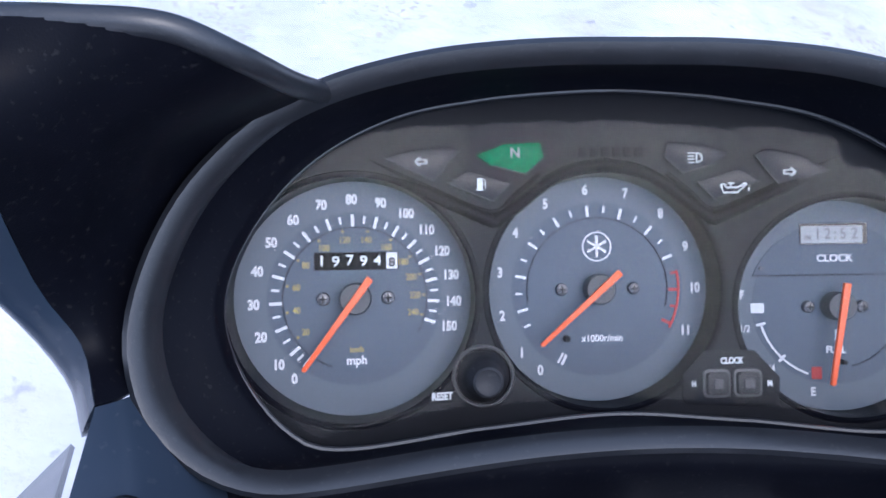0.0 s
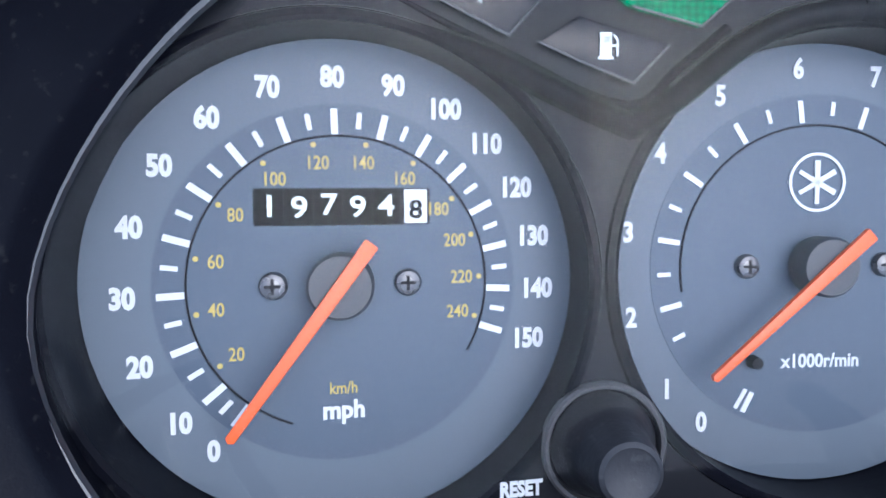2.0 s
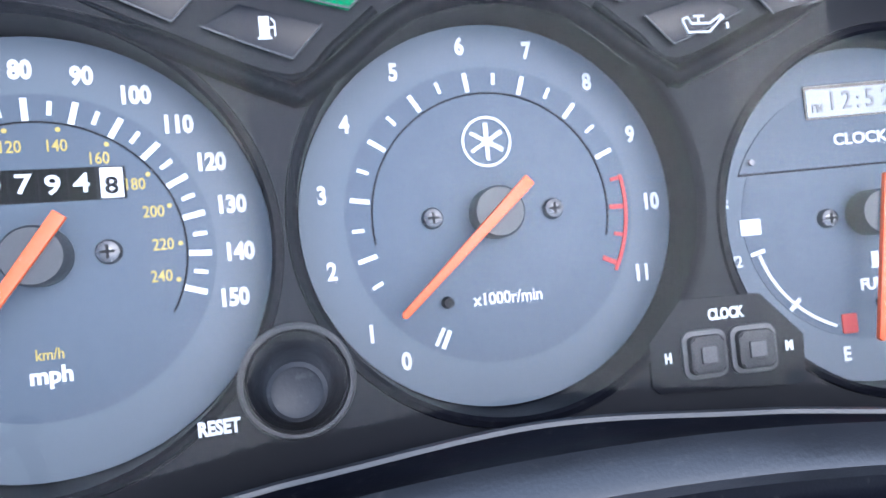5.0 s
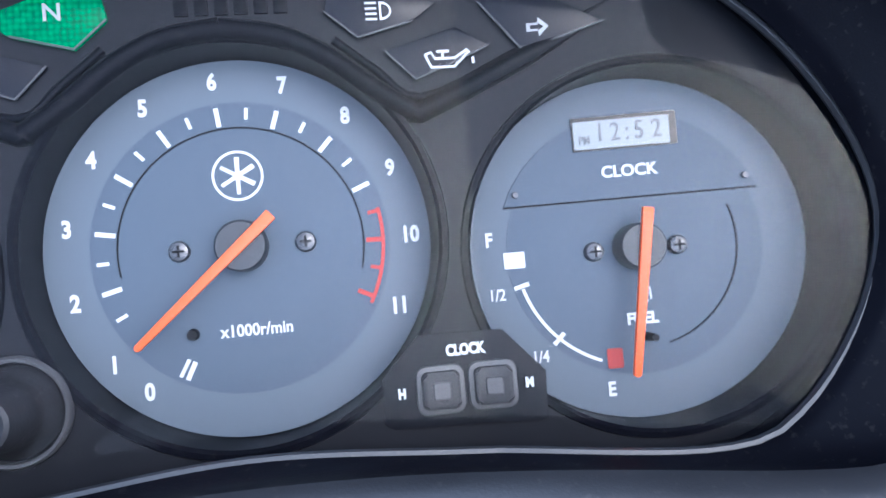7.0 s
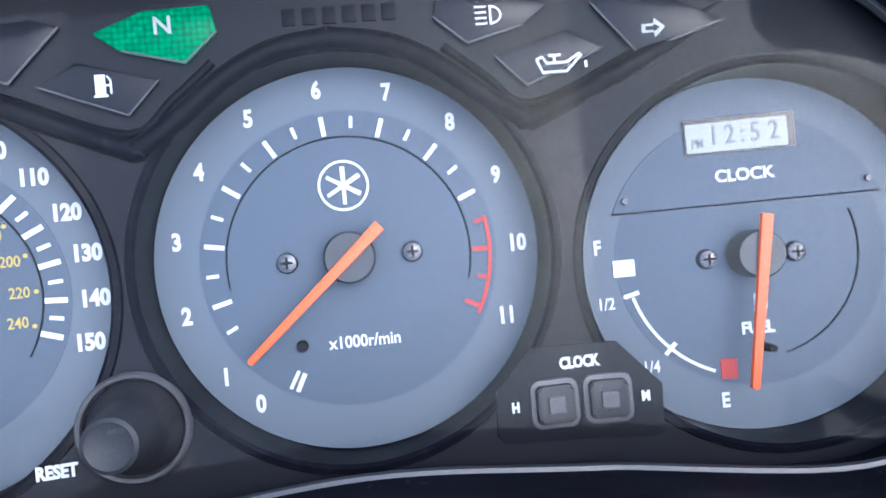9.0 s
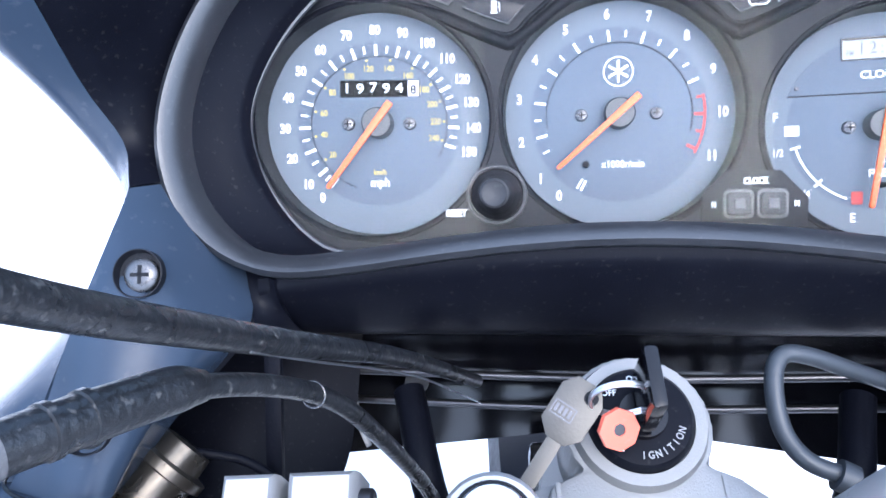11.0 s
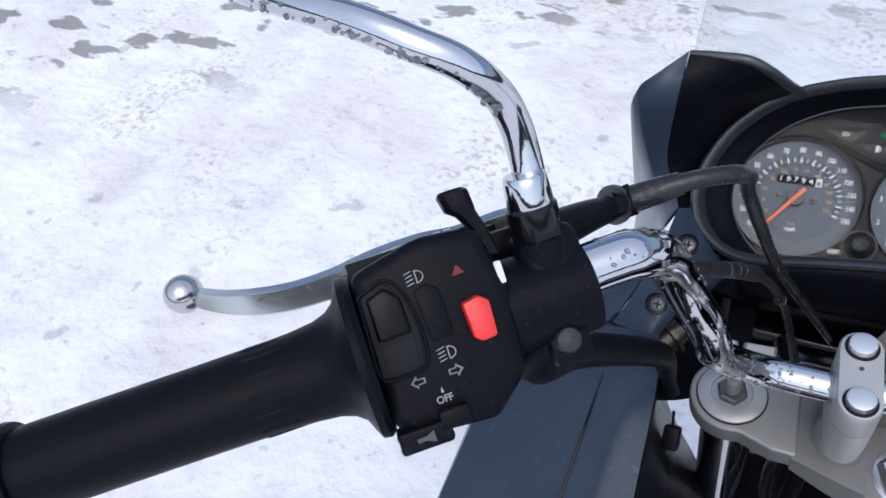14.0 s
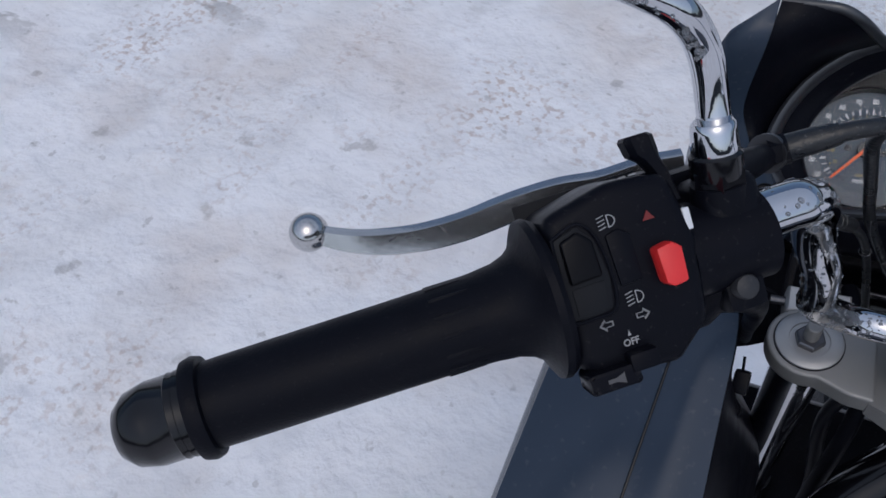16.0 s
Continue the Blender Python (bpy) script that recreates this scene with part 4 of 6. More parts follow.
    part("panel_joint", sheet([[(s * -0.197, -0.100, -0.142), (s * -0.206, -0.112, -0.140), (s * -0.235, -0.104, -0.138), (s * -0.298, -0.080, -0.150)], [(s * -0.194, -0.118, -0.151), (s * -0.204, -0.126, -0.152), (s * -0.245, -0.122, -0.154), (s * -0.302, -0.100, -0.164)], [(s * -0.186, -0.138, -0.168), (s * -0.200, -0.144, -0.170), (s * -0.250, -0.138, -0.174), (s * -0.303, -0.122, -0.180)]]), PAINT, fairing, "step behind the side panel")
    part("panel_edge_fold", sheet([[(s * -0.304, -0.118, -0.160), (s * -0.318, -0.09, -0.17), (s * -0.325, 0.0, -0.18)], [(s * -0.3055, -0.158, -0.186), (s * -0.322, -0.12, -0.195), (s * -0.33, 0.0, -0.21)], [(s * -0.306, -0.202, -0.250), (s * -0.322, -0.16, -0.255), (s * -0.33, 0.0, -0.27)],
                                   [(s * -0.307, -0.264, -0.350), (s * -0.322, -0.21, -0.355), (s * -0.33, 0.0, -0.37)], [(s * -0.308, -0.338, -0.470), (s * -0.322, -0.27, -0.47), (s * -0.33, 0.0, -0.47)]]), PAINT, fairing, "outer side of the fairing")
    part("indicator_stub", lathe([(-0.030, 0.0110), (0.003, 0.0128), (0.009, 0.0120), (0.013, 0.0085), (0.0145, 0)], (s * -0.3470, -0.050, -0.3340), (s * -1, -0.2, 0.1), 24), BLACK, fairing, "black stub of the indicator")
    part("panel_seam", tube([(s * -0.217, -0.1392, -0.151), (s * -0.216, -0.1775, -0.184), (s * -0.219, -0.2068, -0.251), (s * -0.224, -0.2468, -0.351), (s * -0.230, -0.2958, -0.471)], 0.0012, 8), BLACK_GLOSS, fairing)
    part("inner_liner", sheet([[(s * -0.158, -0.066, -0.092), (s * -0.190, -0.02, -0.094), (s * -0.200, 0.06, -0.10)],
                               [(s * -0.206, -0.0900, -0.152), (s * -0.230, -0.04, -0.150), (s * -0.230, 0.06, -0.16)],
                               [(s * -0.1790, -0.1685, -0.180), (s * -0.200, -0.08, -0.200), (s * -0.200, 0.06, -0.23)],
                               [(s * -0.1745, -0.1945, -0.250), (s * -0.158, -0.11, -0.27), (s * -0.142, 0.02, -0.30)],
                               [(s * -0.1695, -0.2265, -0.350), (s * -0.152, -0.16, -0.37), (s * -0.136, -0.04, -0.41)],
                               [(s * -0.1645, -0.2625, -0.470), (s * -0.146, -0.20, -0.48), (s * -0.130, -0.08, -0.50)]]), BLACK, fairing, "black inner face of the fairing")
for s in (-1, 1):
    part("inner_wall", sheet([[(s * -0.235, -0.02, -0.110), (s * -0.180, -0.01, -0.110), (s * -0.130, 0.01, -0.110)], [(s * -0.212, -0.055, -0.170), (s * -0.172, -0.040, -0.165), (s * -0.132, -0.010, -0.160)],
                              [(s * -0.194, -0.095, -0.205), (s * -0.170, -0.070, -0.200), (s * -0.140, -0.030, -0.186)]]), BLACK, fairing, "black inner wall beside the fork")
part("headlamp_bucket", sheet([[(x, -0.028, -0.0965), (x, -0.012, -0.1015), (x, 0.02, -0.114), (x, 0.055, -0.135), (x, 0.060, -0.166 - 0.02 * abs(x / 0.16))] for x in (-0.235, -0.165, -0.10, -0.05, 0, 0.05, 0.10, 0.165, 0.235)]), BLACK_GLOSS, fairing, "gloss black back of the headlamp")
for z, y in ((-0.128, 0.030), (-0.148, 0.048)):
    part("bracket_rod", tube([(-0.15, y - 0.01, z), (0, y - 0.012, z - 0.003), (0.15, y - 0.01, z)], 0.0022, 10), SCREW, fairing)

screen = part("windscreen", sheet([[(x, y, z), (x * 1.0, y + 0.045 * (1.2 - k), z + 0.09), (x * 0.96, y + 0.10 * (1.2 - k), z + 0.19), (x * 0.88, y + 0.16 * (1.2 - k), z + 0.30)] for x, y, z, k in ((-0.203, -0.144, 0.086, 0.6), (-0.178, -0.144, 0.086, 0.5), (-0.140, -0.090, 0.082, 0.3), (-0.08, -0.012, 0.100, 0.1), (0, -0.005, 0.105, 0), (0.08, -0.012, 0.100, 0.1), (0.140, -0.090, 0.082, 0.3), (0.178, -0.144, 0.086, 0.5), (0.203, -0.144, 0.086, 0.6))], 0.003), SCREEN, fairing, "smoked scratched clear windscreen")
screen.visible_shadow = False

# ---- top yoke with its nuts, in the steered frame ----
yoke = thing("top_yoke", "cast silver-grey alloy top yoke of the fork", "yoke", frame_of=DK)


def plan(outline_xy, z0, z1, bevel=0.002, segments=2):
    """An outline in x, y made solid between two heights."""
    bm = prism([(x, y) for x, y in outline_xy], -z1, -z0, bevel, segments=segments)
    bm.transform(Matrix(((1, 0, 0, 0), (0, 0, 1, 0), (0, -1, 0, 0), (0, 0, 0, 1))))
    return bm


part("centre_casting", plan([(-0.036, -0.030), (0.036, -0.030), (0.036, 0.055), (0.030, 0.085), (0.022, 0.103), (0, 0.111), (-0.022, 0.103), (-0.030, 0.085), (-0.036, 0.055)], -0.04, -0.012, 0.003), ALLOY, yoke)
FORK = (0.127, 0.0190)
for s in (-1, 1):
    part("yoke_arm", loft([[(s * x, y0, z1), (s * x, y1, z1), (s * x, y1, z1 - h), (s * x, y0, z1 - h)] for x, y0, y1, z1, h in ((0.033, -0.0300, 0.055, 0.0120, 0.032), (0.058, -0.0255, 0.050, 0.0185, 0.026), (0.082, -0.0212, 0.045, 0.0265, 0.018))]), ALLOY, yoke)
    part("fork_clamp", plan([(s * x, y) for x, y in [(0.0790, -0.0205), (0.0960, -0.0195)] + arc_pts(FORK[0], FORK[1], 0.0305, -105, 80, 26) + [(0.118, 0.0500), (0.0790, 0.046)]][::s], 0.0105, 0.0300, 0.0028, 3), ALLOY, yoke, "rounded end of the yoke round the fork tube")
    cap = part("fork_cap", lathe([(0, 0.0248), (0.0020, 0.0248), (0.0028, 0.0238), (0.0030, 0.0150), (0.0022, 0.0146), (0.0022, 0)], (s * FORK[0], FORK[1], 0.0300), (0, 0, 1), 48), FORK_CAP, yoke, "bright round fork cap")
    part("cap_gap", lathe([(0, 0.0258), (0.0004, 0.0258), (0.0004, 0.0246)], (s * FORK[0], FORK[1], 0.0300), (0, 0, 1), 48), DARK_PRINT_SHADE, cap, "dark gap round the cap")
    part("cap_nut", lathe([(0, 0.0112), (0.0050, 0.0112), (0.0062, 0.0098), (0.0062, 0)], (s * FORK[0], FORK[1], 0.0322), (0, 0, 1), 6), SCREW, cap, "dark steel hexagon nut")
    part("adjuster", lathe([(0, 0.0058), (0.016, 0.0058), (0.017, 0.005), (0.017, 0)], (s * FORK[0], FORK[1], 0.0380), (0, 0, 1), 24), ALLOY, cap)
    part("fork_tube", lathe([(-0.30, 0.0205), (0.012, 0.0205)], (s * FORK[0], FORK[1], 0.0), (0, 0, 1), 32), CHROME, yoke, "chromed fork tube")
    for x, w in ((0.1370, 0.0190), (0.1110, 0.0245)):
        part("pinch_lug", loft([[(s * (x + k * w * a), 0.056 + 0.0125 * b * k, z) for a, b in ((-0.5, -1), (0.5, -1), (0.5, 1), (-0.5, 1))] for z, k in ((0.004, 1.06), (0.022, 1.02), (0.0280, 0.95), (0.0300, 0.80))]), CLAMP, yoke)
    part("pinch_bolt", lathe([(0, 0.0038), (0.062, 0.0038)], (s * 0.096, 0.057, 0.020), (s, 0, 0), 14), SCREW, yoke)
    part("bolt_head", lathe([(0, 0.0070), (0.005, 0.0070), (0.006, 0.006), (0.006, 0)], (s * 0.0995, 0.057, 0.018), (-s, 0, 0), 20), SCREW, yoke)
    part("fork_leg", lathe([(-0.66, 0.018), (-0.64, 0.026), (-0.30, 0.026), (-0.285, 0.0225)], (s * FORK[0], FORK[1], 0.0), (0, 0, 1), 28), BLACK_GLOSS, yoke, "black lower fork leg")
    part("boss", lathe([(-0.015, 0.020), (0.032, 0.0175), (0.034, 0.016), (0.034, 0)], (s * 0.052, 0.004, 0.0), (0, 0, 1), 32), ALLOY, yoke)
LOCK = (0.001, 0.0800)
part("lock_mount", plan([(-0.037, 0.040), (0.039, 0.040), (0.034, 0.060)] + arc_pts(LOCK[0], LOCK[1], 0.0262, -35, 215, 24) + [(-0.032, 0.060)], -0.03, 0.0270, 0.003), ALLOY, yoke)
part("mount_shoulder", plan([(-0.046, 0.038), (0.048, 0.038), (0.046, 0.056), (0.036, 0.064), (-0.034, 0.064), (-0.044, 0.056)], -0.03, 0.0150, 0.004), ALLOY, yoke)
for x in (-0.0235, 0.0215):
    part("casting_rib", box((x * 1.25, 0.050, 0.0268), (0.0020, 0.022, 0.0016), 0.0005), ALLOY, yoke)
nut = part("stem_nut", lathe([(-0.014, 0.0250), (-0.0120, 0.0250), (-0.0115, 0.0240), (-0.0115, 0.0)], (0, 0, 0), (0, 0, 1), 40), STEEL, yoke, "chromed steering stem nut")
part("nut_hex", lathe([(-0.0125, 0.0225), (-0.006, 0.0225), (-0.0035, 0.0195), (-0.0035, 0)], (0, 0, 0), (0, 0, 1), 6), CHROME, nut)
part("nut_dome", lathe([(-0.004, 0.0172), (0.001, 0.0170), (0.004, 0.0160), (0.0058, 0.0140), (0.0066, 0.0110), (0.0068, 0.0)], (0, 0, 0), (0, 0, 1), 40), CHROME, nut)
part("stem", lathe([(-0.2, 0.026), (-0.045, 0.026), (-0.03, 0.034), (-0.03, 0)], (0, 0, 0), (0, 0, 1), 36), ALLOY, yoke)

# the front wheel between the legs, standing on the snow
HUB_P = Vector((0, 0.03, -0.63))
TYRE_R = (DK @ HUB_P).z / math.cos(radians(LEAN)) + 0.004
part("axle", lathe([(-0.135, 0.010), (0.135, 0.010)], HUB_P, (1, 0, 0), 16), STEEL, yoke)
part("tyre", loft([[(x, HUB_P.y + r * math.cos(a), HUB_P.z + r * math.sin(a)) for a in (2 * math.pi * k / 56 for k in range(56))] for x, r in ((-0.035, TYRE_R - 0.075), (-0.052, TYRE_R - 0.045), (-0.042, TYRE_R - 0.016), (0, TYRE_R), (0.042, TYRE_R - 0.016), (0.052, TYRE_R - 0.045), (0.035, TYRE_R - 0.075), (-0.035, TYRE_R - 0.075))], caps=False), RUBBER, yoke)
part("wheel_disc", lathe([(-0.01, 0.03), (-0.012, TYRE_R - 0.074), (0.012, TYRE_R - 0.074), (0.01, 0.03)], HUB_P, (1, 0, 0), 48), BLACK_GLOSS, yoke)

# bar clamps
BAR_Y, BAR_Z = 0.0128, 0.0772


def bar_clamp(x):
    c = thing("bar_clamp", "satin silver handlebar clamp with two domed bolts", "clamp", (x, BAR_Y, 0.0), "handlebar clamps", DK)
    ring = lambda z, k: [(px, py, z) for px, py in [(x + k * a, BAR_Y + k * b) for a, b in stadium]]
    w, l = 0.0134, 0.0205
    stadium = [(w * math.cos(a), l + w * math.sin(a)) for a in np.linspace(0, math.pi, 14)] + [(w * math.cos(a), -l + w * math.sin(a)) for a in np.linspace(math.pi, 2 * math.pi, 14)]
    part("upper_half", loft([ring(0.0777, 1.0), ring(0.0982, 1.0), ring(0.1007, 0.95), ring(0.1010, 0.88)]), CLAMP, c)
    part("lower_half", loft([ring(0.030, 0.92), ring(0.055, 1.0), ring(0.0767, 1.0)]), CLAMP, c)
    for s in (-1, 1):
        part("clamp_bolt", lathe([(0, 0.0088), (0.0044, 0.0088), (0.0054, 0.0082), (0.0058, 0.0068), (0.0060, 0)], (x, BAR_Y + s * 0.0205, 0.1010), (0, 0, 1), 32), STEEL, c, "bright round bolt head")
    for s in (-1, 1):
        part("bolt_recess", lathe([(-0.002, 0.0106), (0.0002, 0.0106), (0.0003, 0.0098), (0.0003, 0.0)], (x, BAR_Y + s * 0.0205, 0.1010), (0, 0, 1), 32), DARK_PRINT_SHADE, c, "dark gap round the bolt")
    part("punch_mark", lathe([(0, 0.0016), (0.0003, 0.0016), (0.0003, 0.0010), (0.0001, 0.0009), (0.0001, 0)], (x, BAR_Y + 0.004, 0.1010), (0, 0, 1), 12), SCREW, c)
    return c


for x in (-0.0525, 0.0525):
    bar_clamp(x)

# ---- handlebar ----
kb = lambda x, y, z: tuple(K @ Vector((x, y, z)))
BAR_C = kb(0, BAR_Y, BAR_Z)
bar = thing("handlebar", "chromed steel handlebar wet with melting ice", "handlebar", BAR_C)
LEFT = [kb(-0.066, BAR_Y, BAR_Z), (-0.1057, -0.1924, -0.1522), (-0.1298, -0.2319, -0.1471), (-0.1316, -0.2706, -0.1380), (-0.1345, -0.3069, -0.1252), (-0.1415, -0.3374, -0.1130), (-0.1448, -0.3657, -0.1045), (-0.1460, -0.3959, -0.0990), (-0.1513, -0.4250, -0.1010), (-0.1680, -0.4410, -0.1120), (-0.2499, -0.4995, -0.1740), (-0.3009, -0.5325, -0.2080)]
part("tube", tube([kb(0.0, BAR_Y, BAR_Z), kb(-0.035, BAR_Y, BAR_Z)] + LEFT, 0.0111, 28, 10), CHROME, bar)
RIGHT_K = [(0.066, BAR_Y, BAR_Z)] + [(-q.x, q.y, q.z) for q in (K.inverted() @ Vector(p) for p in LEFT[1:])]  # the same bend, mirrored in the steered frame
RIGHT = [kb(*p) for p in RIGHT_K]
part("tube", tube([kb(0.0, BAR_Y, BAR_Z), kb(0.035, BAR_Y, BAR_Z)] + RIGHT, 0.0111, 28, 10), CHROME, bar)

def bar_label(rx, ry, r, material, name, parent, label, dx=0.0, dg=0.0):
    bm, rows = bmesh.new(), []
    kx, kf, ku = (Vector(K.col[i][:3]) for i in range(3))
    for i in range(-8, 9):
        g = dg + ry * i / 8
        w = rx * math.sqrt(max(0.002, 1 - (i / 8) ** 2))
        a = g / r
        n = ku * math.cos(a) + kf * math.sin(a)
        rows.append([bm.verts.new(Vector(BAR_C) + kx * (dx + w * t) + n * r) for t in np.linspace(-1, 1, 9).tolist()])
    for p, q in zip(rows, rows[1:]):
        for i in range(8):
            bm.faces.new((p[i], p[i + 1], q[i + 1], q[i]))
    return part(name, bm, material, parent, label)


decal = bar_label(0.0255, 0.0125, 0.01125, BLACK_GLOSS, "decal", bar, "black oval maker's decal", dg=-0.003)


def bar_stripe(x0, x1, g0, g1, slant, material, name, parent):
    bm, rows = bmesh.new(), []
    kx, kf, ku = (Vector(K.col[i][:3]) for i in range(3))
    for i in range(5):
        g = g0 + (g1 - g0) * i / 4
        n = ku * math.cos(g / 0.0113) + kf * math.sin(g / 0.0113)
        sh = slant * i / 4
        rows.append([bm.verts.new(Vector(BAR_C) + kx * x + n * 0.01145) for x in (x0 + sh, x1 + sh)])
    for p, q in zip(rows, rows[1:]):
        bm.faces.new((p[0], p[1], q[1], q[0]))
    return part(name, bm, material, parent)


for i in range(9):
    bar_stripe(-0.0185 + 0.0041 * i, -0.0154 + 0.0041 * i, -0.0068, -0.0022, 0.0010, WHITE, "decal_bar", decal)
bar_stripe(-0.015, 0.017, -0.0092, -0.0084, 0, WHITE, "decal_bar", decal)
bar_stripe(-0.008, 0.010, -0.0112, -0.0106, 0, WHITE, "decal_bar", decal)


def flash():
    """A smooth crest, high in the middle and hollow on its right."""
    bm, cols = bmesh.new(), []
    kx, kf, ku = (Vector(K.col[i][:3]) for i in range(3))
    for i in range(25):
        u = i / 24
        lo, hi = -0.0012 + 0.0030 * max(0.0, math.sin(math.pi * (u * 1.35 - 0.35))), -0.0010 + 0.0078 * math.sin(math.pi * u**0.8) ** 1.2
        hi = max(hi, lo + 0.0002)
        cols.append([bm.verts.new(Vector(BAR_C) + kx * (-0.012 + 0.026 * u) + 0.01145 * (ku * math.cos(g / 0.0113) + kf * math.sin(g / 0.0113))) for g in np.linspace(lo, hi, 5).tolist()])
    for p, q in zip(cols, cols[1:]):
        for k in range(4):
            bm.faces.new((p[k], p[k + 1], q[k + 1], q[k]))
    return bm


part("decal_flash", flash(), WHITE, decal)

# beads of water and ice under the bar and on its bends
rng = random.Random(4)
line = spline(LEFT[:9], 10)
ice = bmesh.new()
for i in range(260):
    t = rng.triangular(0.04, 0.80, 0.14)
    k = t * (len(line) - 2)
    p = line[int(k)].lerp(line[int(k) + 1], k % 1)
    ahead = (line[int(k) + 1] - line[int(k)]).normalized()
    low = Vector((0, 0.2, -1)) * rng.uniform(0.2, 1.0) + Vector((rng.uniform(-1, 1), rng.uniform(-1.3, 0.5), rng.uniform(-0.6, 0.9)))
    out = (low - ahead * ahead.dot(low)).normalized()
    r = rng.choice((0.0004, 0.0006, 0.0008, 0.0011))
    m = Matrix.Translation(p + out * 0.0111) @ out.to_track_quat("Z", "Y").to_matrix().to_4x4() @ Matrix.Diagonal((r * rng.uniform(0.8, 1.6), r, r * 0.6, 1))
    bmesh.ops.create_icosphere(ice, subdivisions=1, radius=1.0, matrix=m)
for i in range(64):  # a crust of melting ice where the bar bends down
    k = rng.uniform(0.03, 0.24) * (len(line) - 2)
    p = line[int(k)].lerp(line[int(k) + 1], k % 1)
    ahead = (line[int(k) + 1] - line[int(k)]).normalized()
    way = Vector((rng.uniform(-0.3, 0.3), -1.0 + rng.uniform(-0.3, 0.5), rng.uniform(-0.9, 0.35)))
    out = (way - ahead * ahead.dot(way)).normalized()
    r = rng.choice((0.0006, 0.0008, 0.0010, 0.0014))
    m = Matrix.Translation(p + out * 0.0109) @ out.to_track_quat("Z", "Y").to_matrix().to_4x4() @ Matrix.Rotation(rng.uniform(0, 3), 4, "Z") @ Matrix.Diagonal((r * rng.uniform(0.8, 1.7), r * rng.uniform(0.6, 1.1), r * rng.uniform(0.35, 0.6), 1))
    bmesh.ops.create_icosphere(ice, subdivisions=2, radius=1.0, matrix=m)
part("ice", ice, ICE, bar, "beads of water and ice", kind="stuff")


def beads(line, count, radius, sizes, low, spread, seed):
    """Drops of water clinging to a rod."""
    r0, bm = random.Random(seed), bmesh.new()
    for i in range(count):
        k = r0.uniform(0.02, 0.98) * (len(line) - 2)
        p = line[int(k)].lerp(line[int(k) + 1], k % 1)
        ahead = (line[int(k) + 1] - line[int(k)]).normalized()
        way = Vector(low) + spread * Vector((r0.uniform(-1, 1), r0.uniform(-1, 1), r0.uniform(-1, 1)))
        out = (way - ahead * ahead.dot(way)).normalized()
        r = r0.choice(sizes)
        m = Matrix.Translation(p + out * radius) @ out.to_track_quat("Z", "Y").to_matrix().to_4x4() @ Matrix.Diagonal((r * r0.uniform(0.8, 1.5), r * r0.uniform(0.8, 1.3), r * 0.7, 1))
        bmesh.ops.create_icosphere(bm, subdivisions=2, radius=1.0, matrix=m)
    return bm


part("film_of_water", beads(spline(LEFT[5:10], 10), 70, 0.0111, (0.0005, 0.0008, 0.0012, 0.0016), (-0.1, -0.9, 0.35), 0.8, 21), ICE, bar, "clear drops on the upper bend", kind="stuff")

# ---- ignition lock with its keys ----
IG = (0.001, 0.0800, 0.0320)
lock = thing("ignition_lock", "black ignition lock in a cast alloy collar", "lock", IG, frame_of=DK)
part("collar", lathe([(-0.055, 0.0240), (-0.004, 0.0240), (0.0, 0.0228), (0.0, 0.0188), (-0.003, 0.0185)], IG, (0, 0, 1), 48), ALLOY, lock, "cast alloy collar")
part("face", lathe([(-0.010, 0.0183), (0.0015, 0.0183), (0.0035, 0.0168), (0.0040, 0.0130), (0.0040, 0)], IG, (0, 0, 1), 48), BLACK, lock)
part("barrel", lathe([(0.004, 0.0085), (0.0065, 0.0082), (0.0068, 0.0)], IG, (0, 0, 1), 32), BLACK_GLOSS, lock)
for i, ch in enumerate("IGNITION"):
    a = radians(-97 + 10.5 * i)
    part("lettering", lettering(ch, 0.0036, Matrix.Translation((IG[0] + 0.0138 * math.cos(a), IG[1] + 0.0138 * math.sin(a), IG[2] + 0.0042)) @ Matrix.Rotation(a + math.pi / 2, 4, "Z"), 0.00004, squeeze=0.8), GREY_PRINT, lock, smooth=False)
for tx, a in (("ON", 95), ("OFF", 140), ("P", 235)):
    a = radians(a)
    part("lettering", lettering(tx, 0.0030, Matrix.Translation((IG[0] + 0.0135 * math.cos(a), IG[1] + 0.0135 * math.sin(a), IG[2] + 0.0042)), 0.00005), WHITE, lock, smooth=False)
key = thing("ignition_key", "black plastic ignition key standing in the lock", "key", (IG[0], IG[1], IG[2] + 0.006), frame_of=DK)
part("bow", box((IG[0], IG[1] + 0.003, IG[2] + 0.021), (0.0052, 0.021, 0.026), 0.0020), BLACK_GLOSS, key)
part("shank", box((IG[0], IG[1], IG[2] + 0.006), (0.0022, 0.008, 0.010)), STEEL, key)
ring_c = Vector((IG[0] - 0.009, IG[1] + 0.000, IG[2] + 0.020))
split = thing("key_ring", "small bright steel wire key ring through the key bow", "key ring", tuple(ring_c), frame_of=DK)
for k in range(2):
    part("coil", tube([ring_c + Vector((0.0105 * math.cos(a), 0.0028 * math.sin(a) + 0.0009 * k, 0.0065 * math.sin(a) + 0.0006 * k)) for a in np.linspace(0, 2 * math.pi, 13).tolist()], 0.0006, 8, 4), STEEL, split)
spare = thing("spare_key", "worn flat steel spare key hanging from the ring", "key", tuple(ring_c), frame_of=DK)
KM = Matrix.Translation((IG[0] - 0.0245, IG[1] - 0.0005, IG[2] + 0.0165)) @ Matrix.Rotation(radians(24), 4, "X") @ Matrix.Rotation(radians(-36), 4, "Z") @ Matrix.Rotation(radians(-9), 4, "Y") @ Matrix.Scale(0.80, 4)
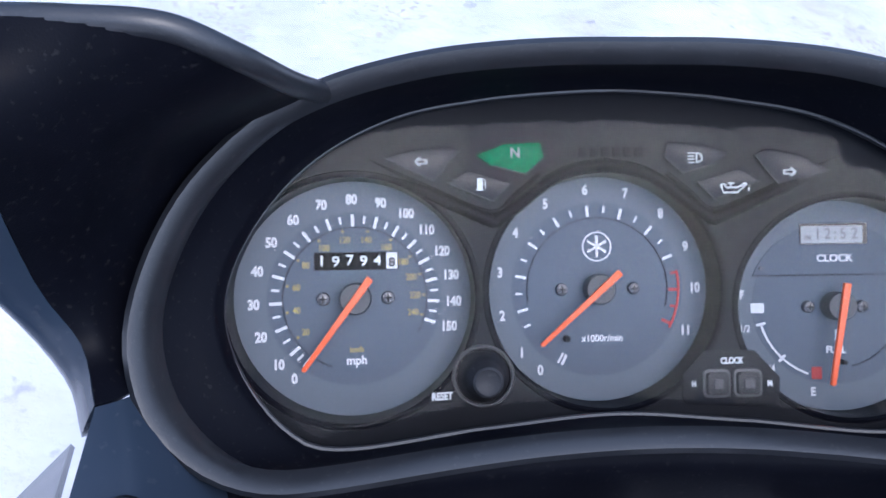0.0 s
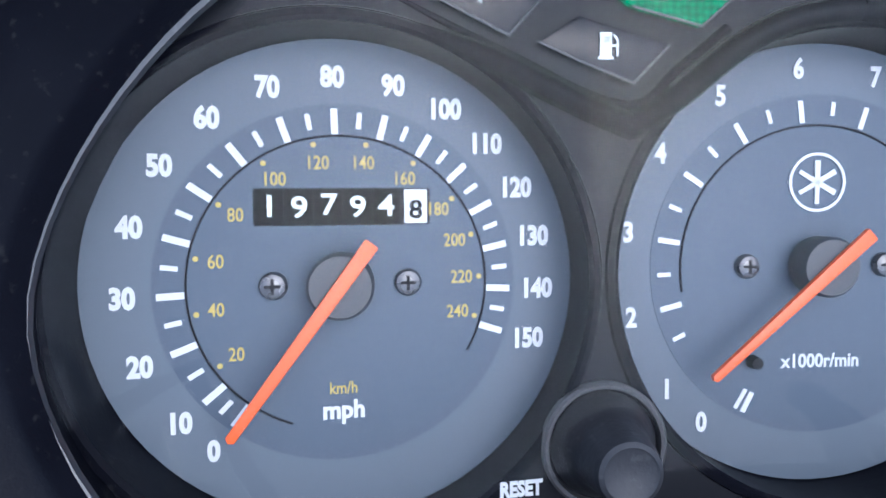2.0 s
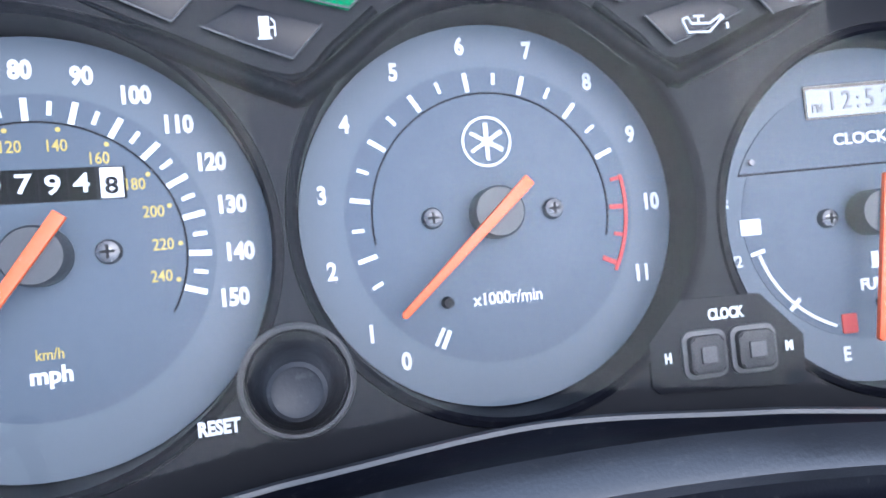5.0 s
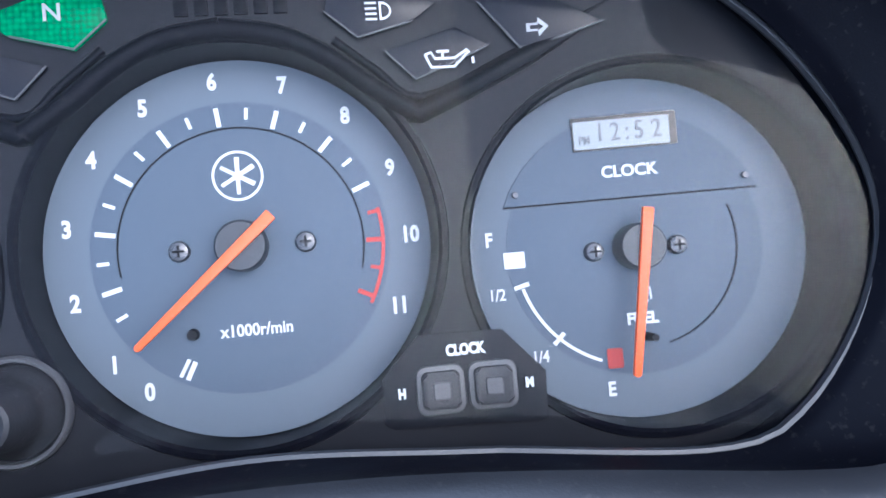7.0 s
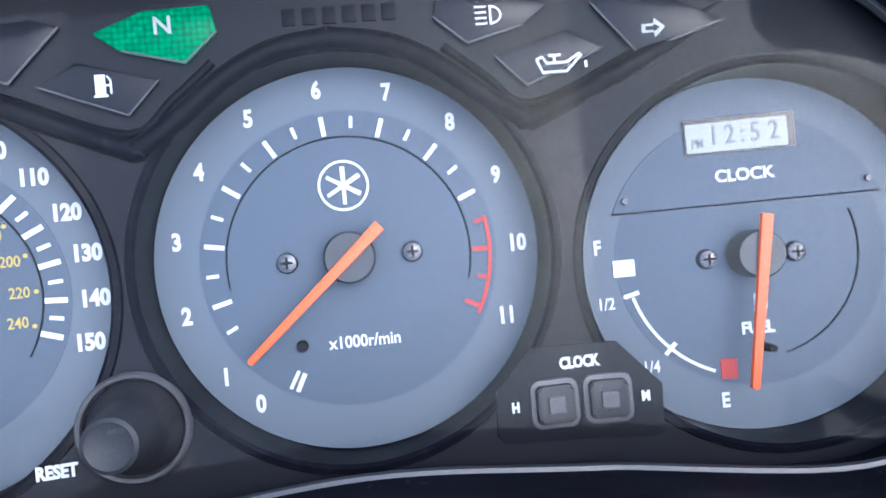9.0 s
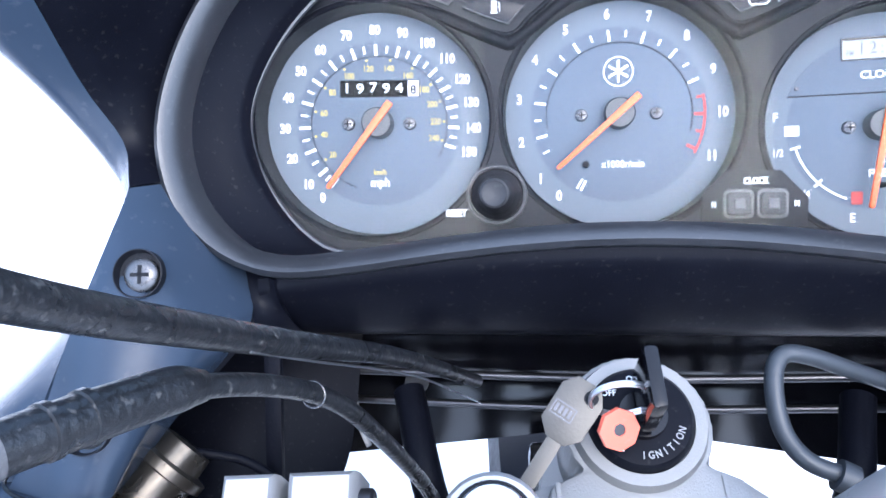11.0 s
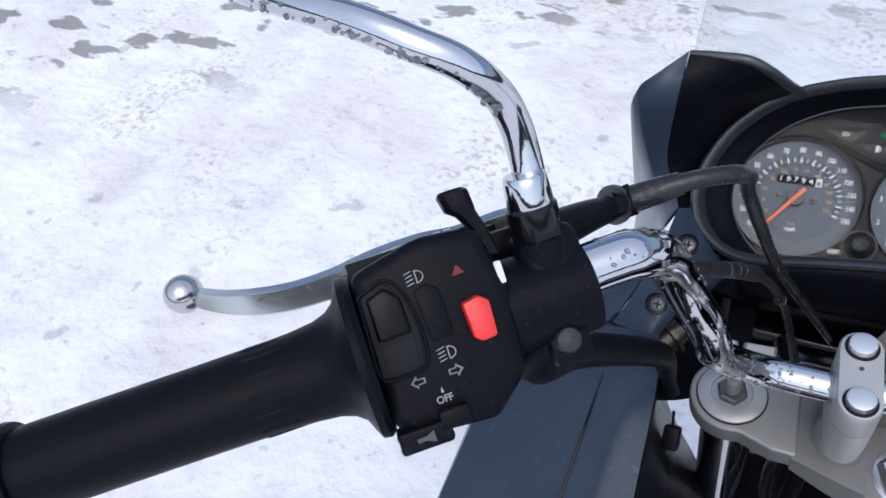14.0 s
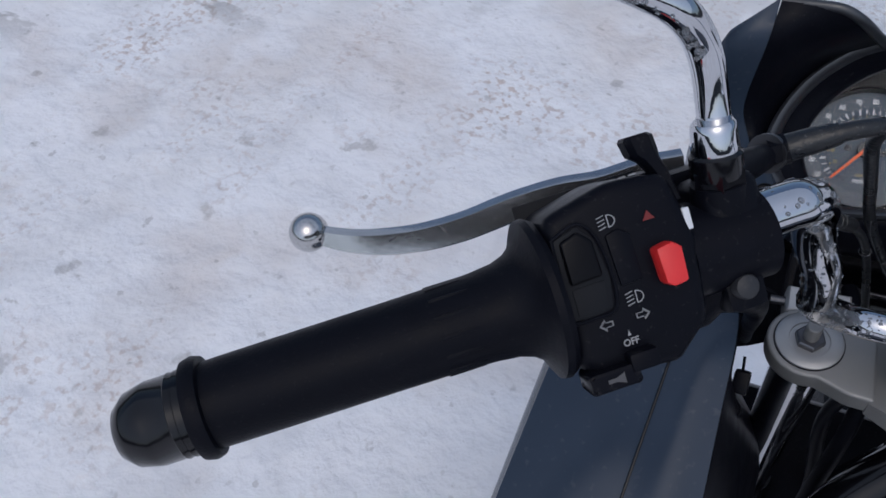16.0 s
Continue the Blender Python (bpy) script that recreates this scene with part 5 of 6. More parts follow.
bow = part("bow", plan([(-0.0095, -0.010), (-0.004, -0.0155), (0.0045, -0.0155), (0.0095, -0.010), (0.0100, 0.006), (0.0060, 0.0125), (-0.0050, 0.0125), (-0.0095, 0.007)], -0.0011, 0.0011, 0.0004), KEY_METAL, spare)
bow.data.transform(Matrix.Translation(-ring_c) @ KM @ Matrix.Translation(ring_c))
blade = part("blade", plan([(-0.0032, -0.0140), (0.0036, -0.0140), (0.0036, -0.036), (0.0024, -0.038), (0.0028, -0.041), (0.0015, -0.0445), (-0.0020, -0.0445), (-0.0032, -0.042)], -0.0008, 0.0008, 0.0002), KEY_METAL, spare)
blade.data.transform(Matrix.Translation(-ring_c) @ KM @ Matrix.Translation(ring_c))
eye = part("eyelet", lathe([(0.0008, 0.0030), (0.0013, 0.0030), (0.0013, 0)], (0.0040, 0.0072, 0), (0, 0, 1), 16), DARK_PRINT_SHADE, spare, "dark hole of the key bow")
eye.data.transform(Matrix.Translation(-ring_c) @ KM @ Matrix.Translation(ring_c))
frame_bar = part("stamped_frame", join(*[box((x, y, 0.0012), sz) for x, y, sz in ((-0.0030, -0.0062, (0.0090, 0.0006, 0.0004)), (-0.0030, -0.0004, (0.0090, 0.0006, 0.0004)), (-0.0078, -0.0033, (0.0006, 0.0062, 0.0004)), (0.0018, -0.0033, (0.0006, 0.0062, 0.0004)))]), SCREW, spare)
frame_bar.data.transform(Matrix.Translation(-ring_c) @ KM @ Matrix.Translation(ring_c))
for i in range(4):
    marks = part("stamped_bar", box((-0.0062 + 0.0021 * i, -0.0033, 0.0012), (0.0013, 0.0036, 0.0004)), SCREW, spare)
    marks.data.transform(Matrix.Translation(-ring_c) @ KM @ Matrix.Translation(ring_c))
tag = thing("key_tag", "orange-red plastic tag on the key ring", "tag", tuple(ring_c), frame_of=DK)
TM = Matrix.Translation((IG[0] - 0.0105, IG[1] - 0.0075, IG[2] + 0.0140)) @ Matrix.Rotation(radians(35), 4, "X") @ Matrix.Rotation(radians(15), 4, "Y")
disc = part("disc", join(lathe([(-0.0010, 0.0022), (-0.0010, 0.0072), (0.0010, 0.0072), (0.0010, 0.0022), (-0.0010, 0.0022)], (0, 0, 0), (0, 0, 1), 8)), KEY_TAG, tag)
tag_hole = part("eyelet", lathe([(-0.0006, 0.0023), (0.0004, 0.0023), (0.0004, 0)], (0, 0, 0), (0, 0, 1), 12), SCREW, tag, "dark eyelet of the tag")
tag_hole.data.transform(Matrix.Translation(-ring_c) @ TM @ Matrix.Translation(ring_c))
disc.data.transform(Matrix.Translation(-ring_c) @ TM @ Matrix.Translation(ring_c))

# ---- the left end of the bar: its own frame, x inboard along the bar, z up the switch face, y into it ----
GX = Vector((0.727, 0.477, 0.492)).normalized()
GZ = (Vector((-0.435, -0.233, 0.87)) - GX * GX.dot(Vector((-0.435, -0.233, 0.87)))).normalized()
GY = GZ.cross(GX)
S = Matrix((( GX.x, GY.x, GZ.x, -0.2499), (GX.y, GY.y, GZ.y, -0.4995), (GX.z, GY.z, GZ.z, -0.1740), (0, 0, 0, 1)))
DS = D @ S
grip = thing("handlebar_grip", "black rubber handlebar grip with a rounded end cap", "grip", frame_of=DS @ Matrix.Translation((0, 0, 0.0003)))
part("sleeve", lathe([(0.0195, 0.0330), (0.0170, 0.0345), (0.0140, 0.0340), (0.0120, 0.0302), (0.0098, 0.0252), (0.006, 0.0222), (0.0, 0.0202), (-0.010, 0.0191), (-0.022, 0.0186), (-0.050, 0.0183), (-0.10, 0.0180), (-0.128, 0.0177), (-0.128, 0.0)], (0, 0, 0), (1, 0, 0), 48), RUBBER, grip)
for k in range(14):
    a = 2 * math.pi * k / 14
    part("rib", box((-0.022, 0.0182 * math.cos(a), 0.0182 * math.sin(a)), (0.016, 0.0016, 0.0016), 0.0004), RUBBER, grip)
part("flange", lathe([(-0.1235, 0.0176), (-0.124, 0.0203), (-0.1268, 0.0212), (-0.1305, 0.0203), (-0.131, 0.0174)], (0, 0, 0), (1, 0, 0), 40), RUBBER, grip)
part("end_cap", lathe([(-0.131, 0.0171), (-0.134, 0.0178), (-0.1345, 0.0171), (-0.137, 0.0177), (-0.1375, 0.0173), (-0.147, 0.0172), (-0.1552, 0.0151), (-0.1600, 0.0108), (-0.1624, 0.0048), (-0.1626, 0)], (0, 0, 0), (1, 0, 0), 40), BLACK_GLOSS, grip, "smooth black end cap")

switch = thing("switch_housing", "black plastic handlebar switch housing with white symbols", "switch", frame_of=DS)
part("body", join(prism([(0.020, 0.033), (0.019, -0.026), (0.024, -0.035), (0.060, -0.038), (0.076, -0.024), (0.080, 0.010), (0.074, 0.037), (0.050, 0.040)], -0.0215, 0.020, 0.006, segments=3)), BLACK, switch)
part("front_half", prism([(0.024, 0.025), (0.022, -0.024), (0.074, -0.022), (0.078, 0.010), (0.072, 0.034), (0.045, 0.034)], 0.018, 0.032, 0.006, segments=3), BLACK, switch)
part("split_line", box((0.0480, 0.0205, 0.002), (0.058, 0.0012, 0.074), 0.0005), DARK_PRINT_SHADE, switch)
FY = -0.0215
# no recess is cut; its shade is the near-black of this raised plate
rocker = part("dimmer_switch", prism([(0.022, 0.024), (0.021, -0.0085), (0.030, -0.0098), (0.0385, -0.008), (0.0405, 0.004), (0.038, 0.020), (0.032, 0.027)], FY - 0.0006, FY + 0.004, 0.001), DARK_PRINT_SHADE, switch, "near-black raised plate, shade of the dimmer's recess put in its colour")
part("rocker", prism([(0.0240, 0.0225), (0.0238, 0.0050), (0.0375, 0.0055), (0.0370, 0.0200), (0.0320, 0.0250)], FY - 0.0022, FY + 0.002, 0.0016, segments=3), SWITCH, rocker, "glossy rounded rocker")
part("well_lip", tube([(x, FY - 0.0006, z) for x, z in ((0.0215, 0.0245), (0.0205, 0.006), (0.0208, -0.0085), (0.0300, -0.0098), (0.0390, -0.0085), (0.0412, 0.004), (0.0388, 0.0208), (0.0325, 0.0278), (0.0215, 0.0245))], 0.0008, 8, 4), BLACK, rocker)
part("raised_strip", prism([(0.0425, 0.0200), (0.0435, -0.0010), (0.0530, -0.0005), (0.0525, 0.0185), (0.0480, 0.0215)], FY - 0.0012, FY + 0.002, 0.0011), BLACK, switch, "raised strip beside the rocker")
# dark slab painted as the shade of the pit below the rocker
part("pit_shade", prism([(0.0240, 0.0035), (0.0238, -0.0075), (0.0300, -0.0085), (0.0368, -0.0070), (0.0380, 0.0038)], FY - 0.0010, FY + 0.002, 0.0006), DARK_PRINT_SHADE, rocker)
hazard = part("hazard_switch", prism([(0.0585, 0.0100), (0.0592, -0.0040), (0.0620, -0.0062), (0.0682, -0.0055), (0.0690, 0.0082), (0.0655, 0.0112)], FY - 0.0075, FY + 0.003, 0.0014), RED_BTN, switch, "bright red hazard switch")
part("indicator_switch", box((0.0430, FY - 0.003, -0.0300), (0.0120, 0.008, 0.0075), 0.0015), BLACK, switch, "black sliding indicator switch")
part("pointer", prism([(0.0408, -0.0205), (0.0420, -0.0205), (0.0414, -0.0183)], FY - 0.0006, FY), GREY_PRINT, switch, smooth=False)
printed("OFF", 0.0040, 0.0414, -0.0232, switch, GREY_PRINT, bold=0.00006, y=FY - 0.0004, name="lettering", squeeze=0.95)
horn = part("horn_button", prism(rounded(0.0300, -0.0340, 0.0210, 0.0085, 0.002), FY - 0.006, FY + 0.010, 0.0015), BLACK, switch, "black horn button")
part("horn_symbol", prism([(0.0265, -0.0332), (0.0265, -0.0348), (0.0300, -0.0348), (0.0335, -0.0362), (0.0335, -0.0318), (0.0300, -0.0332)], FY - 0.0063, FY - 0.006), mat("grey_print", (0.07, 0.07, 0.075), 0.6), horn, smooth=False)
for x, z in ((0.0445, 0.0252), (0.0475, -0.0066)):
    part("headlamp_symbol", headlamp_icon(x, z, 0.0035, FY - 0.0003, 0.20, 0.7), GREY_PRINT, switch, smooth=False)
part("arrow_symbol", arrow_icon(0.0335, -0.0138, 0.0030, 1, FY - 0.0005), GREY_PRINT, switch, smooth=False)
part("arrow_symbol", arrow_icon(0.0490, -0.0140, 0.0030, -1, FY - 0.0005), GREY_PRINT, switch, smooth=False)
part("hazard_symbol", prism([(0.0590, 0.0210), (0.0640, 0.0210), (0.0615, 0.0248)], FY - 0.0005, FY), mat("faded_red_print", (0.16, 0.012, 0.012), 0.6), switch, smooth=False)
part("label_chip", box((0.0775, -0.0182, 0.0165), (0.0030, 0.005, 0.0090), 0.0006), WHITE, switch, "small bright chip at the clamp")
part("housing_bars", join(*[box((0.050 + 0.0045 * k, -0.012, 0.0392), (0.0030, 0.0012, 0.0006)) for k in range(4)]), GREY_PRINT, switch, smooth=False)
choke = part("choke_lever", join(loft([[(x + w * a, -0.007 + d * b, z) for a, b in ((-1, -0.6), (-0.6, -1), (0.6, -1), (1, -0.6), (1, 0.6), (0.6, 1), (-0.6, 1), (-1, 0.6))] for x, w, d, z in ((0.0790, 0.0030, 0.0045, 0.024), (0.0765, 0.0032, 0.0045, 0.036), (0.0735, 0.0040, 0.0050, 0.0430), (0.0715, 0.0060, 0.0058, 0.0460), (0.0705, 0.0064, 0.0060, 0.0525), (0.0700, 0.0050, 0.0052, 0.0540))])), BLACK, switch, "black choke lever tab")

PERCH = Matrix.Translation((0.006, 0, 0))
perch = thing("lever_perch", "black cast clutch lever perch clamped on the bar", "bracket", frame_of=DS @ PERCH)
part("clamp_body", join(lathe([(0.070, 0.0175), (0.071, 0.0205), (0.108, 0.0205), (0.109, 0.0175)], (0, 0, 0), (1, 0, 0), 32), box((0.095, 0.000, 0.014), (0.027, 0.034, 0.030), 0.010, segments=4)), BLACK, perch)
BOSS = Vector((-0.0045, -0.0100, 0.0165)).normalized()
boss = lathe([(-0.034, 0.0150), (-0.022, 0.0135), (-0.012, 0.0122), (-0.003, 0.0112), (-0.002, 0)], (-0.1848, -0.4675, -0.1000), BOSS, 32)
boss.transform((S @ PERCH).inverted())
part("mirror_boss", boss, BLACK, perch)
part("clamp_lug", box((0.092, -0.004, -0.0215), (0.018, 0.016, 0.016), 0.004), BLACK, perch)
part("clamp_bolt", lathe([(0, 0.0056), (0.003, 0.0056), (0.0046, 0.0048), (0.0054, 0.003), (0.0056, 0.0)], (0.0905, -0.0115, -0.0185), (0, -1, 0), 24), KNOB, perch, "dark domed clamp bolt")
part("lever_pivot", join(box((0.085, 0.030, 0.026), (0.048, 0.026, 0.014), 0.004), lathe([(-0.01, 0.007), (0.01, 0.007), (0.011, 0)], (0.078, 0.034, 0.026), (0, 0, 1), 20)), BLACK, perch)


def on_bar(bm):
    bm.transform((S @ PERCH).inverted())
    return bm


part("perch_arm", on_bar(tube([(-0.188, -0.450, -0.1020), (-0.1790, -0.425, -0.0890), (-0.1735, -0.408, -0.0815)], [0.0095, 0.0078, 0.0064], 20)), BLACK, perch)
part("lock_wheel", on_bar(lathe([(-0.0012, 0.0098), (0.0012, 0.0098)], (-0.1722, -0.4035, -0.0785), (0.32, 0.78, 0.38), 22)), SCREW, perch, "knurled lock wheel of the cable adjuster")
part("adjuster", on_bar(tube([(-0.1737, -0.4080, -0.0815), (-0.1705, -0.3985, -0.0765)], 0.0045, 16)), SCREW, perch)

# ---- mirror stem ----
mirror = thing("mirror_stem", "chromed mirror stem beaded with water", "mirror", (-0.187, -0.473, -0.090))
part("stem", tube([(-0.1860, -0.4680, -0.0955), (-0.1918, -0.4753, -0.0745), (-0.1979, -0.4913, -0.0565), (-0.2065, -0.5132, -0.0490), (-0.2236, -0.5271, -0.0455), (-0.2477, -0.5330, -0.0396), (-0.2798, -0.5328, -0.0330), (-0.3222, -0.5288, -0.0226), (-0.3897, -0.5173, -0.0040)], 0.0068, 24, 10), CHROME, mirror)
MD = Vector((-0.0045, -0.0100, 0.0165)).normalized()
part("collar", lathe([(0, 0.0104), (0.002, 0.0108), (0.0095, 0.0108), (0.0105, 0.0098), (0.0105, 0.0070)], (-0.1848, -0.4675, -0.1000), MD, 32), BLACK_GLOSS, mirror, "glossy black collar")
part("socket", lathe([(0.0105, 0.0094), (0.012, 0.0097), (0.020, 0.0092), (0.0225, 0.0088), (0.0235, 0.0078)], (-0.1848, -0.4675, -0.1000), MD, 32), CHROME, mirror, "chromed lower socket")
stem_line = spline([(-0.1979, -0.4913, -0.0565), (-0.2065, -0.5132, -0.0490), (-0.2236, -0.5271, -0.0455), (-0.2477, -0.5330, -0.0396), (-0.2798, -0.5328, -0.0330), (-0.3222, -0.5288, -0.0226)], 10)
part("water", beads(stem_line, 60, 0.0070, (0.0007, 0.0010, 0.0014), (0.2, -0.6, -0.9), 0.35, 11), ICE, mirror, "hanging water drops", kind="stuff")
part("lock_nut", lathe([(-0.004, 0.0114), (0.0035, 0.0114), (0.0045, 0.0100)], (-0.1848, -0.4675, -0.1000), MD, 6), BLACK_GLOSS, mirror, "black hexagonal lock nut")

# ---- clutch lever ----
lever = thing("clutch_lever", "polished alloy clutch lever with a ball end", "lever", (-0.205, -0.446, -0.100))
LV = spline([(-0.3932, -0.4449, -0.1685), (-0.3645, -0.4376, -0.1661), (-0.3363, -0.4305, -0.1577), (-0.3107, -0.4260, -0.1450), (-0.2867, -0.4228, -0.1291), (-0.2648, -0.4184, -0.1167), (-0.2450, -0.4141, -0.1085), (-0.2260, -0.4094, -0.0972), (-0.2092, -0.4043, -0.0897)], 6)
FRONT = Vector((0.16, -0.93, -0.32))
rings, marks = [], bmesh.new()
for i, p in enumerate(LV):
    ahead = (LV[min(i + 1, len(LV) - 1)] - LV[max(i - 1, 0)]).normalized()
    out = (FRONT - ahead * ahead.dot(FRONT)).normalized()
    up = out.cross(ahead)
    up = up if up.z > 0 else -up
    t = i / (len(LV) - 1)
    h = float(np.interp(t, [0, 0.08, 0.2, 0.35, 0.6, 1], [0.0050, 0.0068, 0.0084, 0.0088, 0.0090, 0.0094]))
    w, c = 0.0034, float(np.interp(t, [0, 0.2, 1], [0.0034, 0.0042, 0.0054]))
    rings.append([p + a * out + b * up for a, b in ((w - 0.0008, -h), (w, -0.90 * h), (w, 0.45 * h), (w - 0.0005, 0.50 * h), (w - c, 0.50 * h + 0.0024), (w - c - 0.0022, 0.40 * h), (w - c - 0.0022, -0.85 * h), (w - c, -h))])
    if i in (10, 12, 13, 16):
        axes = Matrix((ahead, out, up)).transposed().to_4x4()
        marks_at = Matrix.Translation(p + out * w + up * h * (-0.15 if i % 2 else 0.12)) @ axes @ Matrix.Rotation(0.25 * (i - 12), 4, "Y")
        bmesh.ops.create_icosphere(marks, subdivisions=1, radius=1.0, matrix=marks_at @ Matrix.Diagonal((0.0034 if i % 2 == 0 else 0.0018, 0.00018, 0.0006, 1)))
part("blade", loft(rings), ALLOY_POL, lever)
part("scuffs", marks, SCREW, lever, "dark scuffs in the polish", kind="stuff")
part("ball", lathe([(0.0113 * (1 - math.cos(a)), 0.0113 * math.sin(a)) for a in np.linspace(0, math.pi, 16).tolist()], (-0.3822, -0.4449, -0.1658), (-1, 0, -0.25), 28), ALLOY_POL, lever)

# ---- cables ----
def cable(name, label, points, r, ends=(), material=RUBBER_WET):
    c = thing(name, label, "cable", points[-1])
    part("sheath", tube(points, r, 16, 8), material, c)
    return c


clutch = cable("clutch_cable", "wet black clutch cable arching from lever to frame", [(-0.1699, -0.4021, -0.0772), (-0.1439, -0.3996, -0.0634), (-0.1240, -0.3870, -0.0542), (-0.1192, -0.3659, -0.0513), (-0.1228, -0.3356, -0.0466), (-0.1243, -0.2986, -0.0488), (-0.1180, -0.2520, -0.0630), (-0.1080, -0.1790, -0.0806), (-0.0888, -0.0994, -0.0993), (-0.0668, -0.0296, -0.1227)], [0.0046, 0.0045, 0.0045, 0.0045, 0.0044, 0.0044, 0.0042, 0.0040, 0.0034, 0.003])
part("ferrule", tube([(-0.1722, -0.4030, -0.0785), (-0.1690, -0.4020, -0.0768), (-0.1640, -0.4017, -0.0741)], 0.0078, 6, 4), BLACK, clutch)
part("boot", tube([(-0.1650, -0.4018, -0.0746), (-0.1530, -0.4008, -0.0682), (-0.1439, -0.3996, -0.0634)], [0.0068, 0.0064, 0.0054], 14), RUBBER_WET, clutch)
part("inner_wire", tube([(-0.1080, -0.1900, -0.0815), (-0.1030, -0.1550, -0.0905), (-0.0850, -0.0900, -0.1080), (-0.0640, -0.0450, -0.1290)], 0.00042, 8), STEEL, clutch, "bare steel wire beside the sheath")
hose = cable("wiring_loom", "black rubber cable with a moulded boot", [(-0.2247, -0.4221, -0.1500), (-0.2137, -0.3823, -0.1364), (-0.2051, -0.3586, -0.1262), (-0.1762, -0.3185, -0.1078), (-0.1521, -0.2788, -0.0966), (-0.1350, -0.2415, -0.0907), (-0.1222, -0.2074, -0.0882), (-0.1102, -0.1759, -0.0930), (-0.1011, -0.1385, -0.1067), (-0.0927, -0.0996, -0.1323), (-0.0845, -0.0596, -0.1640), (-0.078, -0.03, -0.20)], 0.0031)
part("boot", tube([(-0.1680, -0.3060, -0.1040), (-0.1521, -0.2788, -0.0966), (-0.1350, -0.2415, -0.0907), (-0.1222, -0.2074, -0.0882), (-0.1178, -0.1960, -0.0888)], [0.0040, 0.0047, 0.0052, 0.0056, 0.0056, 0.0040], 18), RUBBER_WET, hose, "thick moulded rubber boot")
part("tie", lathe([(-0.0007, 0.0057), (0.0007, 0.0057)], (-0.1358, -0.2433, -0.0910), (0.017, 0.037, 0.006), 18), KEY_EDGE, hose, "thin grey tie round the boot")
for k, p in enumerate(((-0.1316, -0.2330, -0.0898), (-0.1287, -0.2250, -0.0890))):
    part("moulded_ring", lathe([(-0.0016, 0.0050), (-0.0010, 0.0060), (0.0010, 0.0060), (0.0016, 0.0050)], p, (0.03, 0.085, 0.008), 18), RUBBER_WET, hose)
ring_u, ring_v = Vector((0.6, -0.1, 0.75)).normalized(), Vector((-0.75, 0.2, 0.6)).normalized()
part("clip", tube([Vector((-0.1045, -0.1520, -0.1010)) + 0.0040 * (math.cos(a) * ring_u + math.sin(a) * ring_v) for a in np.linspace(0, 2 * math.pi, 17).tolist()], 0.0003, 8, 3), DIAL_SCREW, hose, "thin bright wire clip")
sleeve = cable("switch_cable", "thick black wiring sleeve tied under the handlebar", [(-0.1720, -0.4560, -0.1330), (-0.1850, -0.4335, -0.1560), (-0.1887, -0.3701, -0.1538), (-0.1810, -0.3043, -0.1534), (-0.1675, -0.2403, -0.1545), (-0.1665, -0.2050, -0.1640), (-0.1700, -0.1600, -0.1780), (-0.1720, -0.1150, -0.1900)], [0.0108, 0.0112, 0.0108, 0.0100, 0.0090, 0.0074, 0.0056, 0.005], material=RUBBER)
guide = cable("cable_guide", "grey bent wire cable guide beside the lock", [(0.115, -0.050, -0.122), (0.085, -0.062, -0.111), (0.062, -0.071, -0.1025), (0.0515, -0.074, -0.102), (0.0475, -0.078, -0.111), (0.0490, -0.083, -0.127), (0.056, -0.087, -0.137), (0.068, -0.088, -0.142)], 0.0034, material=HUB)
part("guide_foot", lathe([(0, 0.0058), (0.006, 0.0058), (0.007, 0.004)], (0.066, -0.088, -0.1415), (0.9, -0.05, -0.4), 16), HUB, guide)

